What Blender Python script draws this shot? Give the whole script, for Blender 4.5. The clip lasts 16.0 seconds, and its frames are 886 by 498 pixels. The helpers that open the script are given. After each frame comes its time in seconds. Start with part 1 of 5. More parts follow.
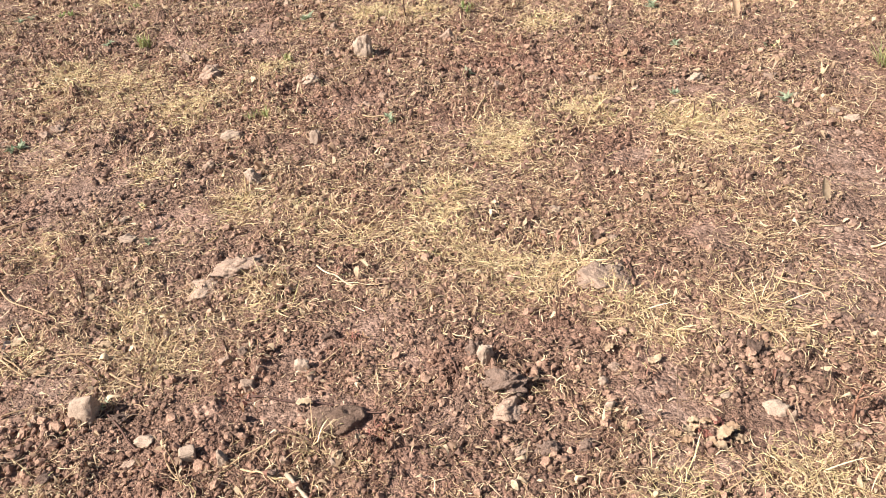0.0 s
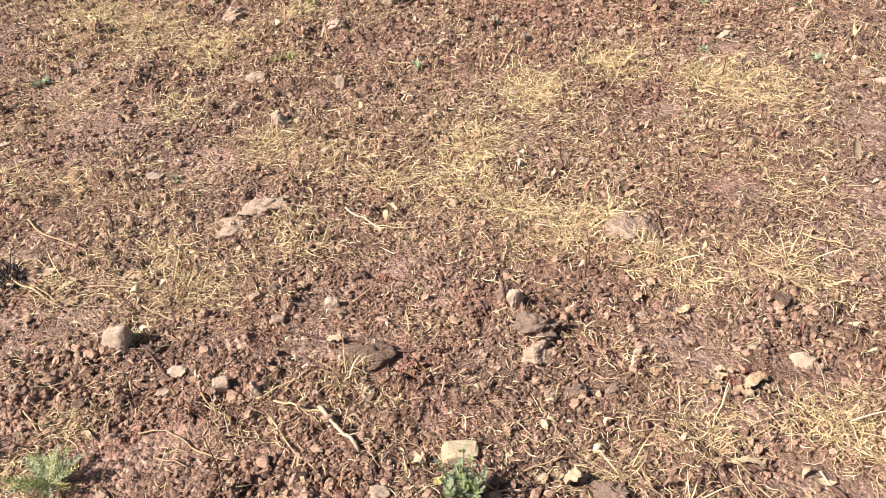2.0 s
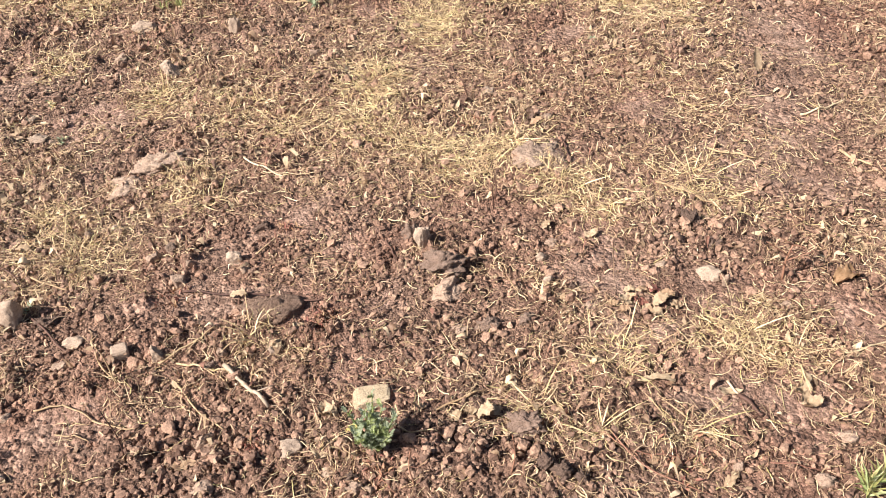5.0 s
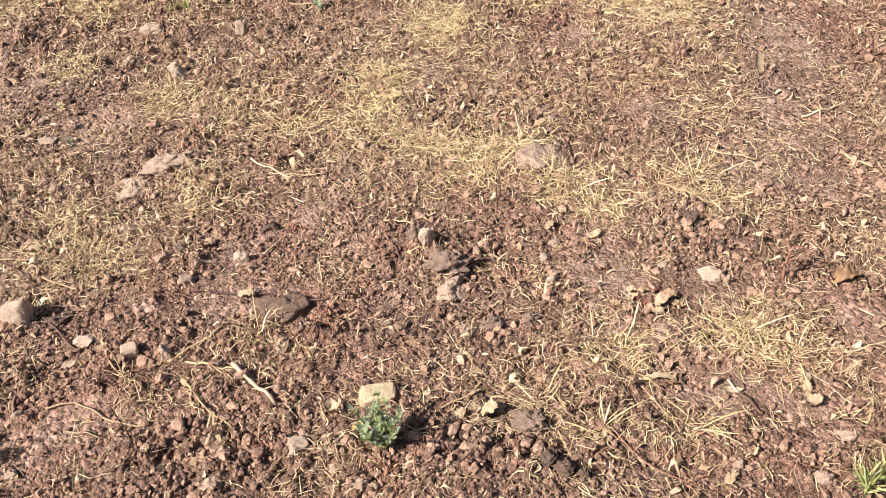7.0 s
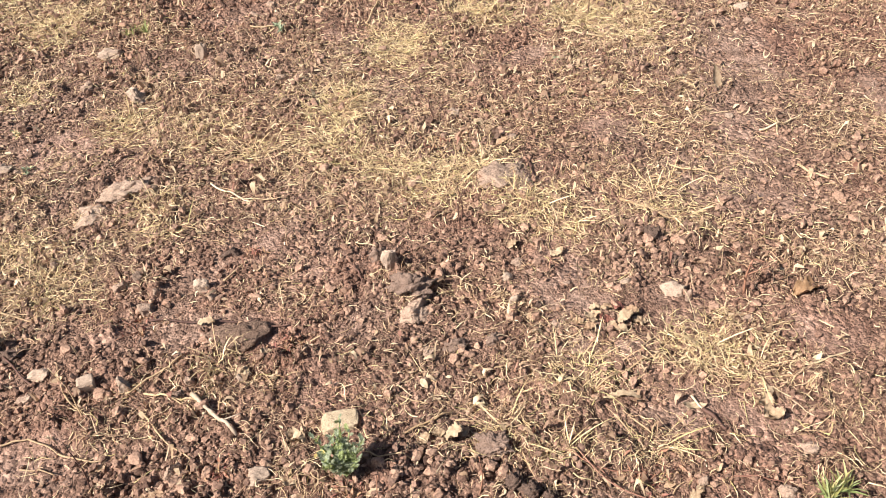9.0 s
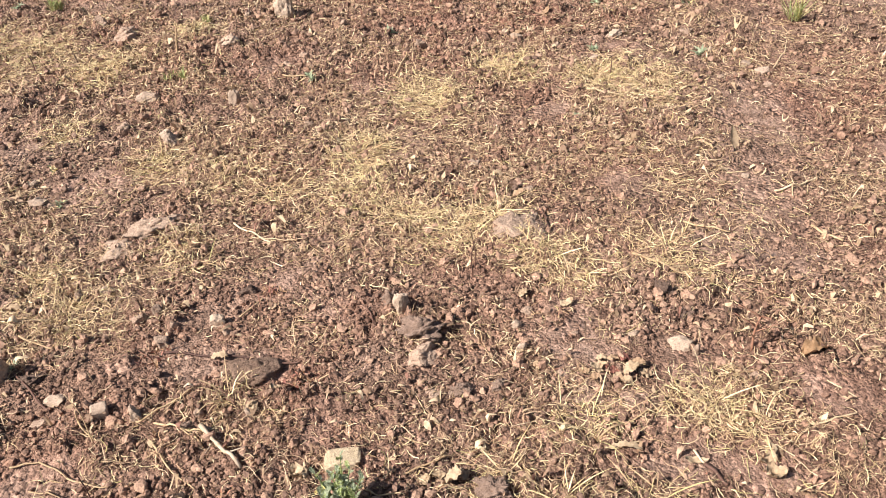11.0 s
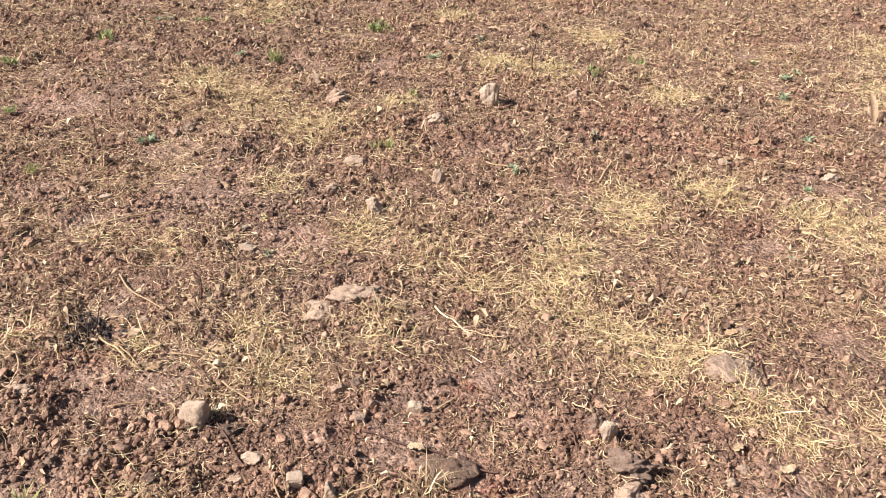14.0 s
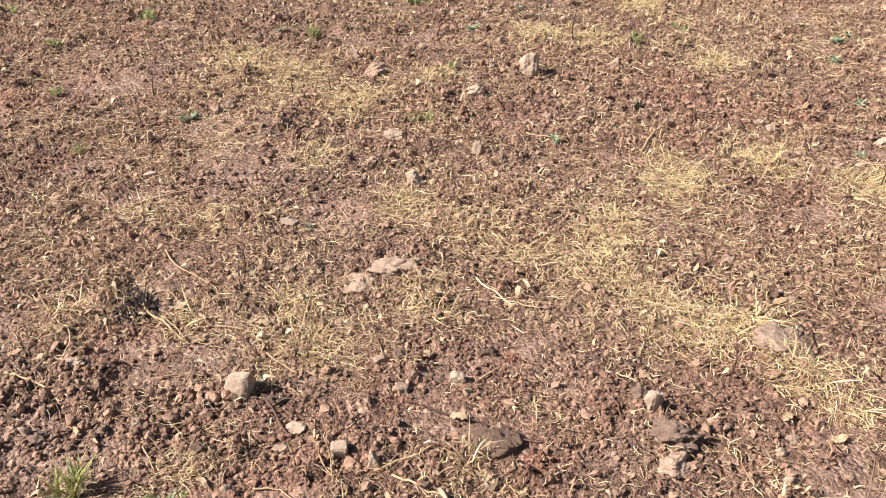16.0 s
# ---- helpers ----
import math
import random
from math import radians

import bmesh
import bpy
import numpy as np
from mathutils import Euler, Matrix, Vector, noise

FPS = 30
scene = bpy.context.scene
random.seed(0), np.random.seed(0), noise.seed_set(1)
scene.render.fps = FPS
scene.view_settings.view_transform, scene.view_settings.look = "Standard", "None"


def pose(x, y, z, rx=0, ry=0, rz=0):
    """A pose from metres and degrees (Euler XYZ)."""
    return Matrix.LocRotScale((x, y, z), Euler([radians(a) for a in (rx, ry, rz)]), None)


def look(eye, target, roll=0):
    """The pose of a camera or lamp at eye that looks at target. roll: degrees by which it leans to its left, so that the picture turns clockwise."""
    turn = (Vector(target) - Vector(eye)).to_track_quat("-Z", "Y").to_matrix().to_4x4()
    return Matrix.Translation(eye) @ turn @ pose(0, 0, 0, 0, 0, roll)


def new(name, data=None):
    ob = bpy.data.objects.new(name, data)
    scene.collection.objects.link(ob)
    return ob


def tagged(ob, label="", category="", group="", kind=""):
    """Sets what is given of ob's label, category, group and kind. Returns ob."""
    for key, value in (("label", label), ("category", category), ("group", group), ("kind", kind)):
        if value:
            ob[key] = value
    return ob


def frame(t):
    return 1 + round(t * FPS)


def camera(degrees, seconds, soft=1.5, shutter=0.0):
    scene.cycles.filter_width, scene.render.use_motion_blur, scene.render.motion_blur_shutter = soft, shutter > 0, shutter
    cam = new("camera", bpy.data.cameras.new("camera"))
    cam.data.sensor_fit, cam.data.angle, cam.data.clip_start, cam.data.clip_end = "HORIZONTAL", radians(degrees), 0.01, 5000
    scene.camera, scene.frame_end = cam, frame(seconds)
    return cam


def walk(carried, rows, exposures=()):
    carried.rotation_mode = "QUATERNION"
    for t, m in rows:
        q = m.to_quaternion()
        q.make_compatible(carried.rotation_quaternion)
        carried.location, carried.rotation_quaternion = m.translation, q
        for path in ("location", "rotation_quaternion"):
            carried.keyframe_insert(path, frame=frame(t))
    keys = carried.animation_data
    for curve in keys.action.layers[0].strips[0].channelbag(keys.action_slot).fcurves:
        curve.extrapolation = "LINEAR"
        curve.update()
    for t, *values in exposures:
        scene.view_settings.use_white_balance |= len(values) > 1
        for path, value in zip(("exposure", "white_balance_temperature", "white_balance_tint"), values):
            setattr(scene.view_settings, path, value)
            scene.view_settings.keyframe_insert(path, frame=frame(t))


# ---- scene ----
# ---- camera and its walk ----
cam = camera(58.31, 16.0, soft=0.95)
PATH = [
    (0, (0.0007, 0.0009, 1.4856), (-0.0563, 1.6602, 0.3704), -4.01),
    (0.5, (-0.0019, 0.0085, 1.4805), (-0.0555, 1.6671, 0.3642), -3.99),
    (1, (-0.0333, -0.0090, 1.4650), (-0.1040, 1.6290, 0.3196), -4.17),
    (1.5, (-0.0408, -0.0215, 1.4553), (-0.1212, 1.5974, 0.2837), -3.58),
    (2, (-0.0821, -0.0336, 1.4546), (-0.1493, 1.5685, 0.2592), -2.27),
    (2.5, (-0.1318, -0.0652, 1.4308), (-0.2033, 1.5271, 0.2227), -1.90),
    (3, (-0.1394, -0.0806, 1.4242), (-0.2025, 1.4909, 0.1888), -1.00),
    (3.5, (-0.1041, -0.0579, 1.4283), (-0.1659, 1.5093, 0.1874), -1.04),
    (4, (-0.0400, -0.0150, 1.4483), (-0.0649, 1.5361, 0.1859), -3.50),
    (4.5, (0.0077, 0.0011, 1.4175), (0.0539, 1.5270, 0.1254), -3.98),
    (4.7, (0.0076, 0.0046, 1.4120), (0.0720, 1.5168, 0.1047), -3.71),
    (5.3, (0.0153, 0.0041, 1.4089), (0.0943, 1.5082, 0.0931), -3.78),
    (6.1, (0.0126, -0.0075, 1.4193), (0.0878, 1.4959, 0.1023), -3.85),
    (7, (0.0088, -0.0154, 1.4286), (0.0746, 1.4907, 0.1143), -3.91),
    (7.5, (0.0126, -0.0112, 1.4278), (0.0760, 1.4960, 0.1146), -3.98),
    (8, (0.0199, -0.0067, 1.4275), (0.0855, 1.4998, 0.1138), -3.92),
    (8.5, (0.0298, -0.0021, 1.4277), (0.1097, 1.5134, 0.1250), -4.03),
    (9, (0.0443, -0.0007, 1.4292), (0.1770, 1.5250, 0.1428), -3.74),
    (9.2, (0.0477, -0.0034, 1.4253), (0.2154, 1.5266, 0.1483), -3.42),
    (9.7, (0.0554, -0.0115, 1.4274), (0.2357, 1.5371, 0.1747), -3.19),
    (10.25, (0.0654, -0.0303, 1.4333), (0.2143, 1.5547, 0.2226), -3.04),
    (10.8, (0.0790, -0.0476, 1.4373), (0.1721, 1.5660, 0.2594), -2.95),
    (11.3, (0.0967, -0.0519, 1.4343), (0.1412, 1.5627, 0.2549), -2.92),
    (11.5, (0.1104, -0.0490, 1.4293), (0.1289, 1.5546, 0.2342), -2.92),
    (12, (0.0821, -0.0509, 1.4307), (0.0609, 1.5396, 0.2183), -1.45),
    (12.5, (-0.0757, -0.0166, 1.4659), (-0.1308, 1.6393, 0.3456), 0.84),
    (13, (-0.1982, 0.0190, 1.4723), (-0.3309, 1.7256, 0.4380), 1.51),
    (13.5, (-0.2232, 0.0358, 1.4648), (-0.3842, 1.7531, 0.4525), 2.69),
    (14, (-0.2440, 0.0416, 1.4675), (-0.4316, 1.7552, 0.4535), 3.40),
    (14.5, (-0.2393, 0.0341, 1.4647), (-0.4423, 1.7442, 0.4476), 3.29),
    (15, (-0.2450, 0.0275, 1.4578), (-0.4809, 1.7255, 0.4277), 2.50),
    (15.5, (-0.2408, 0.0346, 1.4469), (-0.5150, 1.7112, 0.3914), 1.26),
    (16, (-0.2400, 0.0442, 1.4471), (-0.5249, 1.7111, 0.3792), 0.84),
]
walk(cam, [(t, look(eye, target, roll)) for t, eye, target, roll in PATH], exposures=[(0.0, 0.97), (16.0, 0.91)])

# ---- daylight: clear sky and a sun from the side, a little behind ----
SUN_ELEVATION, SUN_FROM = radians(42), radians(202)   # SUN_FROM: bearing of the sun, counter-clockwise from +x
world = bpy.data.worlds.new("sky")
scene.world = world
world.use_nodes = True
sky = world.node_tree.nodes.new("ShaderNodeTexSky")
sky.sky_type, sky.sun_disc = "NISHITA", False
sky.sun_elevation, sky.sun_rotation = SUN_ELEVATION, radians(90) - SUN_FROM
sky.dust_density = 2.0
world.node_tree.links.new(sky.outputs[0], world.node_tree.nodes["Background"].inputs[0])
world.node_tree.nodes["Background"].inputs[1].default_value = 0.05
sun = new("sun", bpy.data.lights.new("sun", "SUN"))
sun.data.energy, sun.data.angle, sun.data.color = 5.2, radians(0.55), (1.0, 0.95, 0.88)
sun_way = Vector((math.cos(SUN_FROM) * math.cos(SUN_ELEVATION), math.sin(SUN_FROM) * math.cos(SUN_ELEVATION), math.sin(SUN_ELEVATION)))
sun.matrix_world = look(sun_way * 50, (0, 0, 0))


# ---- materials ----
def material(name, rough=0.9, gloss=0.25):
    m = bpy.data.materials.new(name)
    m.use_nodes = True
    b = m.node_tree.nodes["Principled BSDF"]
    b.inputs["Roughness"].default_value = rough
    b.inputs["Specular IOR Level"].default_value = gloss
    return m, m.node_tree, b


def node(tree, kind, **values):
    n = tree.nodes.new("ShaderNode" + kind)
    for key, value in values.items():
        n.inputs[key].default_value = value
    return n


def noise_of(tree, coords, scale, detail=4.0, rough=0.6):
    n = node(tree, "TexNoise", Scale=scale, Detail=detail, Roughness=rough)
    tree.links.new(coords, n.inputs["Vector"])
    return n.outputs["Fac"]


def ramp(tree, value, *stops):
    n = node(tree, "ValToRGB")
    els = n.color_ramp.elements
    while len(els) < len(stops):
        els.new(0.5)
    for el, (at, colour) in zip(els, stops):
        el.position, el.color = at, (*colour, 1.0)
    tree.links.new(value, n.inputs[0])
    return n.outputs[0]


def blend(tree, way, factor, a, b):
    n = tree.nodes.new("ShaderNodeMixRGB")
    n.blend_type = way
    for value, socket in zip((factor, a, b), n.inputs):
        if isinstance(value, (float, int)):
            socket.default_value = value
        elif isinstance(value, tuple):
            socket.default_value = (*value, 1.0)
        else:
            tree.links.new(value, socket)
    return n.outputs[0]


def bumped(tree, shader, value, strength, depth):
    n = node(tree, "Bump", Strength=strength, Distance=depth)
    tree.links.new(value, n.inputs["Height"])
    tree.links.new(n.outputs[0], shader.inputs["Normal"])


def cells(tree, coords, scale):
    """Crumb-like cells, bent out of regular shape: how far from the middle, and a tone for each."""
    bend = node(tree, "TexNoise", Scale=scale * 0.9, Detail=2.0)
    tree.links.new(coords, bend.inputs["Vector"])
    push = tree.nodes.new("ShaderNodeVectorMath")
    push.operation = "MULTIPLY_ADD"
    push.inputs[1].default_value = (0.9 / scale,) * 3
    tree.links.new(bend.outputs["Color"], push.inputs[0])
    tree.links.new(coords, push.inputs[2])
    v = node(tree, "TexVoronoi", Scale=scale)
    tree.links.new(push.outputs[0], v.inputs["Vector"])
    return v.outputs["Distance"], v.outputs["Color"]


def soil_colour(tree, coords):
    wide = noise_of(tree, coords, 1.3, 5.0)
    mid = noise_of(tree, coords, 11.0, 5.0)
    fine = noise_of(tree, coords, 170.0, 6.0, 0.75)
    base = ramp(tree, wide, (0.34, (0.214, 0.123, 0.090)), (0.5, (0.218, 0.134, 0.100)), (0.66, (0.196, 0.126, 0.098)))
    tone = ramp(tree, mid, (0.28, (0.66, 0.62, 0.61)), (0.5, (1.0, 1.0, 1.0)), (0.72, (1.3, 1.3, 1.28)))
    grain = ramp(tree, fine, (0.3, (0.5, 0.48, 0.48)), (0.52, (1.0, 1.0, 1.0)), (0.75, (1.6, 1.58, 1.52)))
    return blend(tree, "MULTIPLY", 1.0, blend(tree, "MULTIPLY", 1.0, base, tone), grain), fine


def make_soil():
    m, tree, b = material("dry_red_soil", 0.95, 0.15)
    co = tree.nodes.new("ShaderNodeTexCoord").outputs["Object"]
    colour, fine = soil_colour(tree, co)
    crusted = tree.nodes.new("ShaderNodeAttribute")
    crusted.attribute_name = "crust"
    grey = blend(tree, "MULTIPLY", 1.0, ramp(tree, noise_of(tree, co, 60.0, 6.0, 0.7), (0.3, (0.21, 0.138, 0.110)), (0.7, (0.38, 0.268, 0.214))), (1.0, 0.97, 0.95))
    colour = blend(tree, "MIX", crusted.outputs["Fac"], colour, grey)
    redder = tree.nodes.new("ShaderNodeAttribute")
    redder.attribute_name = "red"
    colour = blend(tree, "MIX", redder.outputs["Fac"], colour, blend(tree, "MULTIPLY", 1.0, colour, (1.12, 0.90, 0.88)))
    # near-black mix: scorched soil, and the shade of holes put into the colour
    char_and_shade = tree.nodes.new("ShaderNodeAttribute")
    char_and_shade.attribute_name = "char_shade"
    colour = blend(tree, "MIX", char_and_shade.outputs["Fac"], colour, (0.03, 0.026, 0.027))
    big, big_tone = cells(tree, co, 62.0)
    small, small_tone = cells(tree, co, 135.0)
    lumps = blend(tree, "ADD", 0.5, blend(tree, "ADD", 1.0, big, big), blend(tree, "ADD", 0.6, small, fine))
    invert = tree.nodes.new("ShaderNodeInvert")
    tree.links.new(lumps, invert.inputs["Color"])
    broken = ramp(tree, noise_of(tree, co, 6.0, 4.0), (0.40, (0.3, 0.3, 0.3)), (0.58, (1.0, 1.0, 1.0)))
    for tones in (big_tone, small_tone):
        grey = tree.nodes.new("ShaderNodeRGBToBW")
        tree.links.new(tones, grey.inputs[0])
        colour = blend(tree, "MULTIPLY", 1.0, colour, blend(tree, "MIX", broken if tones == big_tone else 1.0, (1.04, 1.04, 1.03), ramp(tree, grey.outputs[0], (0.25, (0.7, 0.68, 0.67)), (0.55, (1.0, 1.0, 1.0)), (0.8, (1.36, 1.36, 1.34)))))
    tree.links.new(colour, b.inputs["Base Color"])
    gravel, gravel_tone = cells(tree, co, 175.0)
    grit = tree.nodes.new("ShaderNodeInvert")
    tree.links.new(blend(tree, "ADD", 0.7, gravel, fine), grit.inputs["Color"])
    grit = grit.outputs[0]
    bumped(tree, b, blend(tree, "MIX", broken, grit, invert.outputs[0]), 0.85, 0.011)
    less = tree.nodes.new("ShaderNodeMath")
    less.operation, less.inputs[1].default_value, less.inputs[2].default_value = "MULTIPLY_ADD", -0.45, 0.95
    tree.links.new(crusted.outputs["Fac"], less.inputs[0])
    tree.links.new(less.outputs[0], b.inputs["Normal"].links[0].from_node.inputs["Strength"])
    return m


def make_clods():
    m, tree, b = material("soil_crumbs", 0.95, 0.15)
    co = tree.nodes.new("ShaderNodeTexCoord").outputs["Object"]
    colour, fine = soil_colour(tree, co)
    rnd = tree.nodes.new("ShaderNodeNewGeometry").outputs["Random Per Island"]
    # tones run paler than the ground: lit tops over dark gaps, put into colour
    tone = ramp(tree, rnd, (0.0, (0.62, 0.60, 0.60)), (0.35, (1.0, 1.0, 1.0)), (0.75, (1.45, 1.46, 1.41)), (0.95, (1.9, 1.98, 1.9)))
    tree.links.new(blend(tree, "MULTIPLY", 1.0, colour, tone), b.inputs["Base Color"])
    bumped(tree, b, fine, 0.95, 0.003)
    return m


def make_stone(name, low, high, dust, pits=0.0):
    m, tree, b = material(name, 0.88, 0.25)
    co = tree.nodes.new("ShaderNodeTexCoord").outputs["Object"]
    mottle = ramp(tree, noise_of(tree, co, 45.0, 6.0, 0.7), (0.3, low), (0.68, high))
    speck = ramp(tree, noise_of(tree, co, 320.0, 3.0), (0.32, (0.6, 0.57, 0.55)), (0.5, (1.0, 1.0, 1.0)), (0.75, (1.15, 1.15, 1.15)))
    colour = blend(tree, "MULTIPLY", 1.0, mottle, speck)
    dusty = ramp(tree, noise_of(tree, co, 22.0, 5.0), (0.56, (0.0, 0.0, 0.0)), (0.74, (0.45, 0.45, 0.45)))
    colour = blend(tree, "MIX", dusty, colour, dust)
    rnd = tree.nodes.new("ShaderNodeObjectInfo").outputs["Random"]
    colour = blend(tree, "MULTIPLY", 1.0, colour, ramp(tree, rnd, (0.0, (0.84, 0.83, 0.82)), (1.0, (1.1, 1.09, 1.07))))
    tree.links.new(colour, b.inputs["Base Color"])
    bumped(tree, b, noise_of(tree, co, 130.0, 7.0, 0.75), 0.55 + pits, 0.004 + 0.004 * pits)
    return m


def make_blade(name, *stops, glow=0.18):
    """Dry or green leaf tissue: colour by piece, fibres along it, and some light let through."""
    m, tree, b = material(name, 0.62, 0.3)
    co = tree.nodes.new("ShaderNodeTexCoord").outputs["Object"]
    geo = tree.nodes.new("ShaderNodeNewGeometry")
    info = tree.nodes.new("ShaderNodeObjectInfo")
    add = tree.nodes.new("ShaderNodeMath")
    add.operation = "ADD"
    tree.links.new(geo.outputs["Random Per Island"], add.inputs[0])
    tree.links.new(info.outputs["Random"], add.inputs[1])
    wrap = tree.nodes.new("ShaderNodeMath")
    wrap.operation = "FRACT"
    tree.links.new(add.outputs[0], wrap.inputs[0])
    colour = ramp(tree, wrap.outputs[0], *stops)
    stain = ramp(tree, noise_of(tree, co, 90.0, 5.0, 0.7), (0.3, (0.68, 0.62, 0.56)), (0.55, (1.0, 1.0, 1.0)), (0.75, (1.12, 1.12, 1.1)))
    colour = blend(tree, "MULTIPLY", 1.0, colour, stain)
    tree.links.new(colour, b.inputs["Base Color"])
    bumped(tree, b, noise_of(tree, co, 260.0, 4.0), 0.3, 0.001)
    thin = tree.nodes.new("ShaderNodeBsdfTranslucent")
    tree.links.new(colour, thin.inputs["Color"])
    mix = tree.nodes.new("ShaderNodeMixShader")
    mix.inputs[0].default_value = glow
    tree.links.new(b.outputs[0], mix.inputs[1])
    tree.links.new(thin.outputs[0], mix.inputs[2])
    tree.links.new(mix.outputs[0], tree.nodes["Material Output"].inputs["Surface"])
    return m


SOIL, CRUMBS = make_soil(), make_clods()
EARTH = (0.25, 0.16, 0.12)
STONE_PALE = make_stone("pale_limestone", (0.31, 0.225, 0.172), (0.47, 0.357, 0.277), EARTH)
STONE_PITTED = make_stone("pitted_limestone", (0.35, 0.258, 0.20), (0.54, 0.415, 0.325), EARTH, 0.25)
STONE_TAN = make_stone("tan_stone", (0.29, 0.195, 0.147), (0.44, 0.32, 0.245), EARTH, 0.3)
STONE_GREY = make_stone("grey_earth_lump", (0.18, 0.12, 0.094), (0.30, 0.208, 0.165), (0.23, 0.15, 0.112), 0.5)
STONE_DARK = make_stone("dark_earth_lump", (0.10, 0.066, 0.052), (0.20, 0.132, 0.105), (0.19, 0.115, 0.085), 0.5)
STONE_PINK = make_stone("pinkish_flat_stone", (0.35, 0.242, 0.183), (0.51, 0.375, 0.288), EARTH, 0.4)
STONE_HUMP = make_stone("earth_coated_rock", (0.20, 0.124, 0.09), (0.32, 0.212, 0.158), EARTH, 0.9)
STONE_SLAB = make_stone("yellowish_sandstone", (0.38, 0.29, 0.19), (0.54, 0.425, 0.30), EARTH, 0.2)
# also fills a dark soil hole, putting its shade into the colour
CHAR_SHADE = make_stone("char_and_hole_shade", (0.028, 0.022, 0.024), (0.12, 0.092, 0.09), (0.17, 0.12, 0.10), 0.6)
STRAW = make_blade("straw", (0.0, (0.32, 0.195, 0.115)), (0.3, (0.54, 0.372, 0.225)), (0.6, (0.71, 0.545, 0.325)), (0.85, (0.83, 0.685, 0.45)), (0.97, (0.52, 0.44, 0.20)))
STEMS_BROWN = make_blade("brown_dead_stems", (0.0, (0.20, 0.12, 0.08)), (0.35, (0.36, 0.235, 0.15)), (0.7, (0.50, 0.355, 0.23)), (0.95, (0.68, 0.52, 0.35)))
STRAW_GREENISH = make_blade("fading_grass", (0.0, (0.50, 0.37, 0.20)), (0.4, (0.68, 0.535, 0.295)), (0.7, (0.79, 0.65, 0.395)), (0.95, (0.54, 0.47, 0.22)))
LITTER = make_blade("leaf_litter", (0.0, (0.24, 0.145, 0.10)), (0.3, (0.40, 0.27, 0.175)), (0.6, (0.56, 0.41, 0.27)), (0.85, (0.72, 0.57, 0.39)), (0.97, (0.30, 0.15, 0.11)))
LEAF_PALE = make_blade("pale_dry_leaf", (0.0, (0.40, 0.285, 0.185)), (1.0, (0.54, 0.41, 0.28)))
LEAF_TAN = make_blade("tan_dry_leaf", (0.0, (0.36, 0.235, 0.15)), (1.0, (0.50, 0.34, 0.22)))
LEAF_RED = make_blade("red_dry_leaf", (0.0, (0.26, 0.105, 0.085)), (0.6, (0.36, 0.155, 0.115)), (1.0, (0.45, 0.25, 0.16)))
LEAF_DARK = make_blade("dark_dry_leaf", (0.0, (0.12, 0.07, 0.05)), (1.0, (0.18, 0.11, 0.08)))
LEAF_ORANGE = make_blade("orange_dry_leaf", (0.0, (0.32, 0.19, 0.105)), (1.0, (0.44, 0.28, 0.165)))
LEAF_YELLOW = make_blade("yellow_leaf", (0.0, (0.66, 0.52, 0.16)), (1.0, (0.72, 0.58, 0.24)))
GREEN_GREY = make_blade("grey_green_leaf", (0.0, (0.26, 0.31, 0.20)), (0.6, (0.37, 0.42, 0.28)), (1.0, (0.50, 0.54, 0.38)), glow=0.35)
GREEN = make_blade("green_leaf", (0.0, (0.15, 0.18, 0.05)), (0.6, (0.24, 0.28, 0.08)), (1.0, (0.34, 0.36, 0.13)), glow=0.35)
GREEN_FEATHER = make_blade("feathery_green_leaf", (0.0, (0.23, 0.29, 0.10)), (0.5, (0.37, 0.43, 0.18)), (0.85, (0.50, 0.55, 0.28)), (1.0, (0.66, 0.66, 0.42)), glow=0.4)
GREEN_DARK = make_blade("dark_green_leaf", (0.0, (0.12, 0.15, 0.09)), (0.6, (0.19, 0.22, 0.13)), (1.0, (0.28, 0.29, 0.18)), glow=0.2)
GREEN_YELLOW = make_blade("yellow_green_leaf", (0.0, (0.27, 0.265, 0.09)), (0.5, (0.41, 0.385, 0.15)), (1.0, (0.55, 0.50, 0.25)), glow=0.25)
STEM_DARK = make_blade("dark_woody_stem", (0.0, (0.09, 0.045, 0.035)), (1.0, (0.14, 0.075, 0.055)), glow=0.0)
STEM_RED = make_blade("reddish_stem", (0.0, (0.22, 0.105, 0.075)), (1.0, (0.34, 0.18, 0.12)), glow=0.0)
STEM_STRAW = make_blade("straw_stalk", (0.0, (0.36, 0.245, 0.145)), (1.0, (0.52, 0.375, 0.225)), glow=0.0)
STEM_PALE = make_blade("pale_stalk", (0.0, (0.52, 0.39, 0.245)), (1.0, (0.64, 0.50, 0.34)), glow=0.0)
STICK_WHITE = make_blade("bleached_wood", (0.0, (0.41, 0.315, 0.235)), (1.0, (0.49, 0.385, 0.29)), glow=0.0)

# ---- the lie of the land ----
RNG = np.random.RandomState(11)
TABLE = RNG.permutation(4096)
TURNS = RNG.rand(4096) * 2 * np.pi


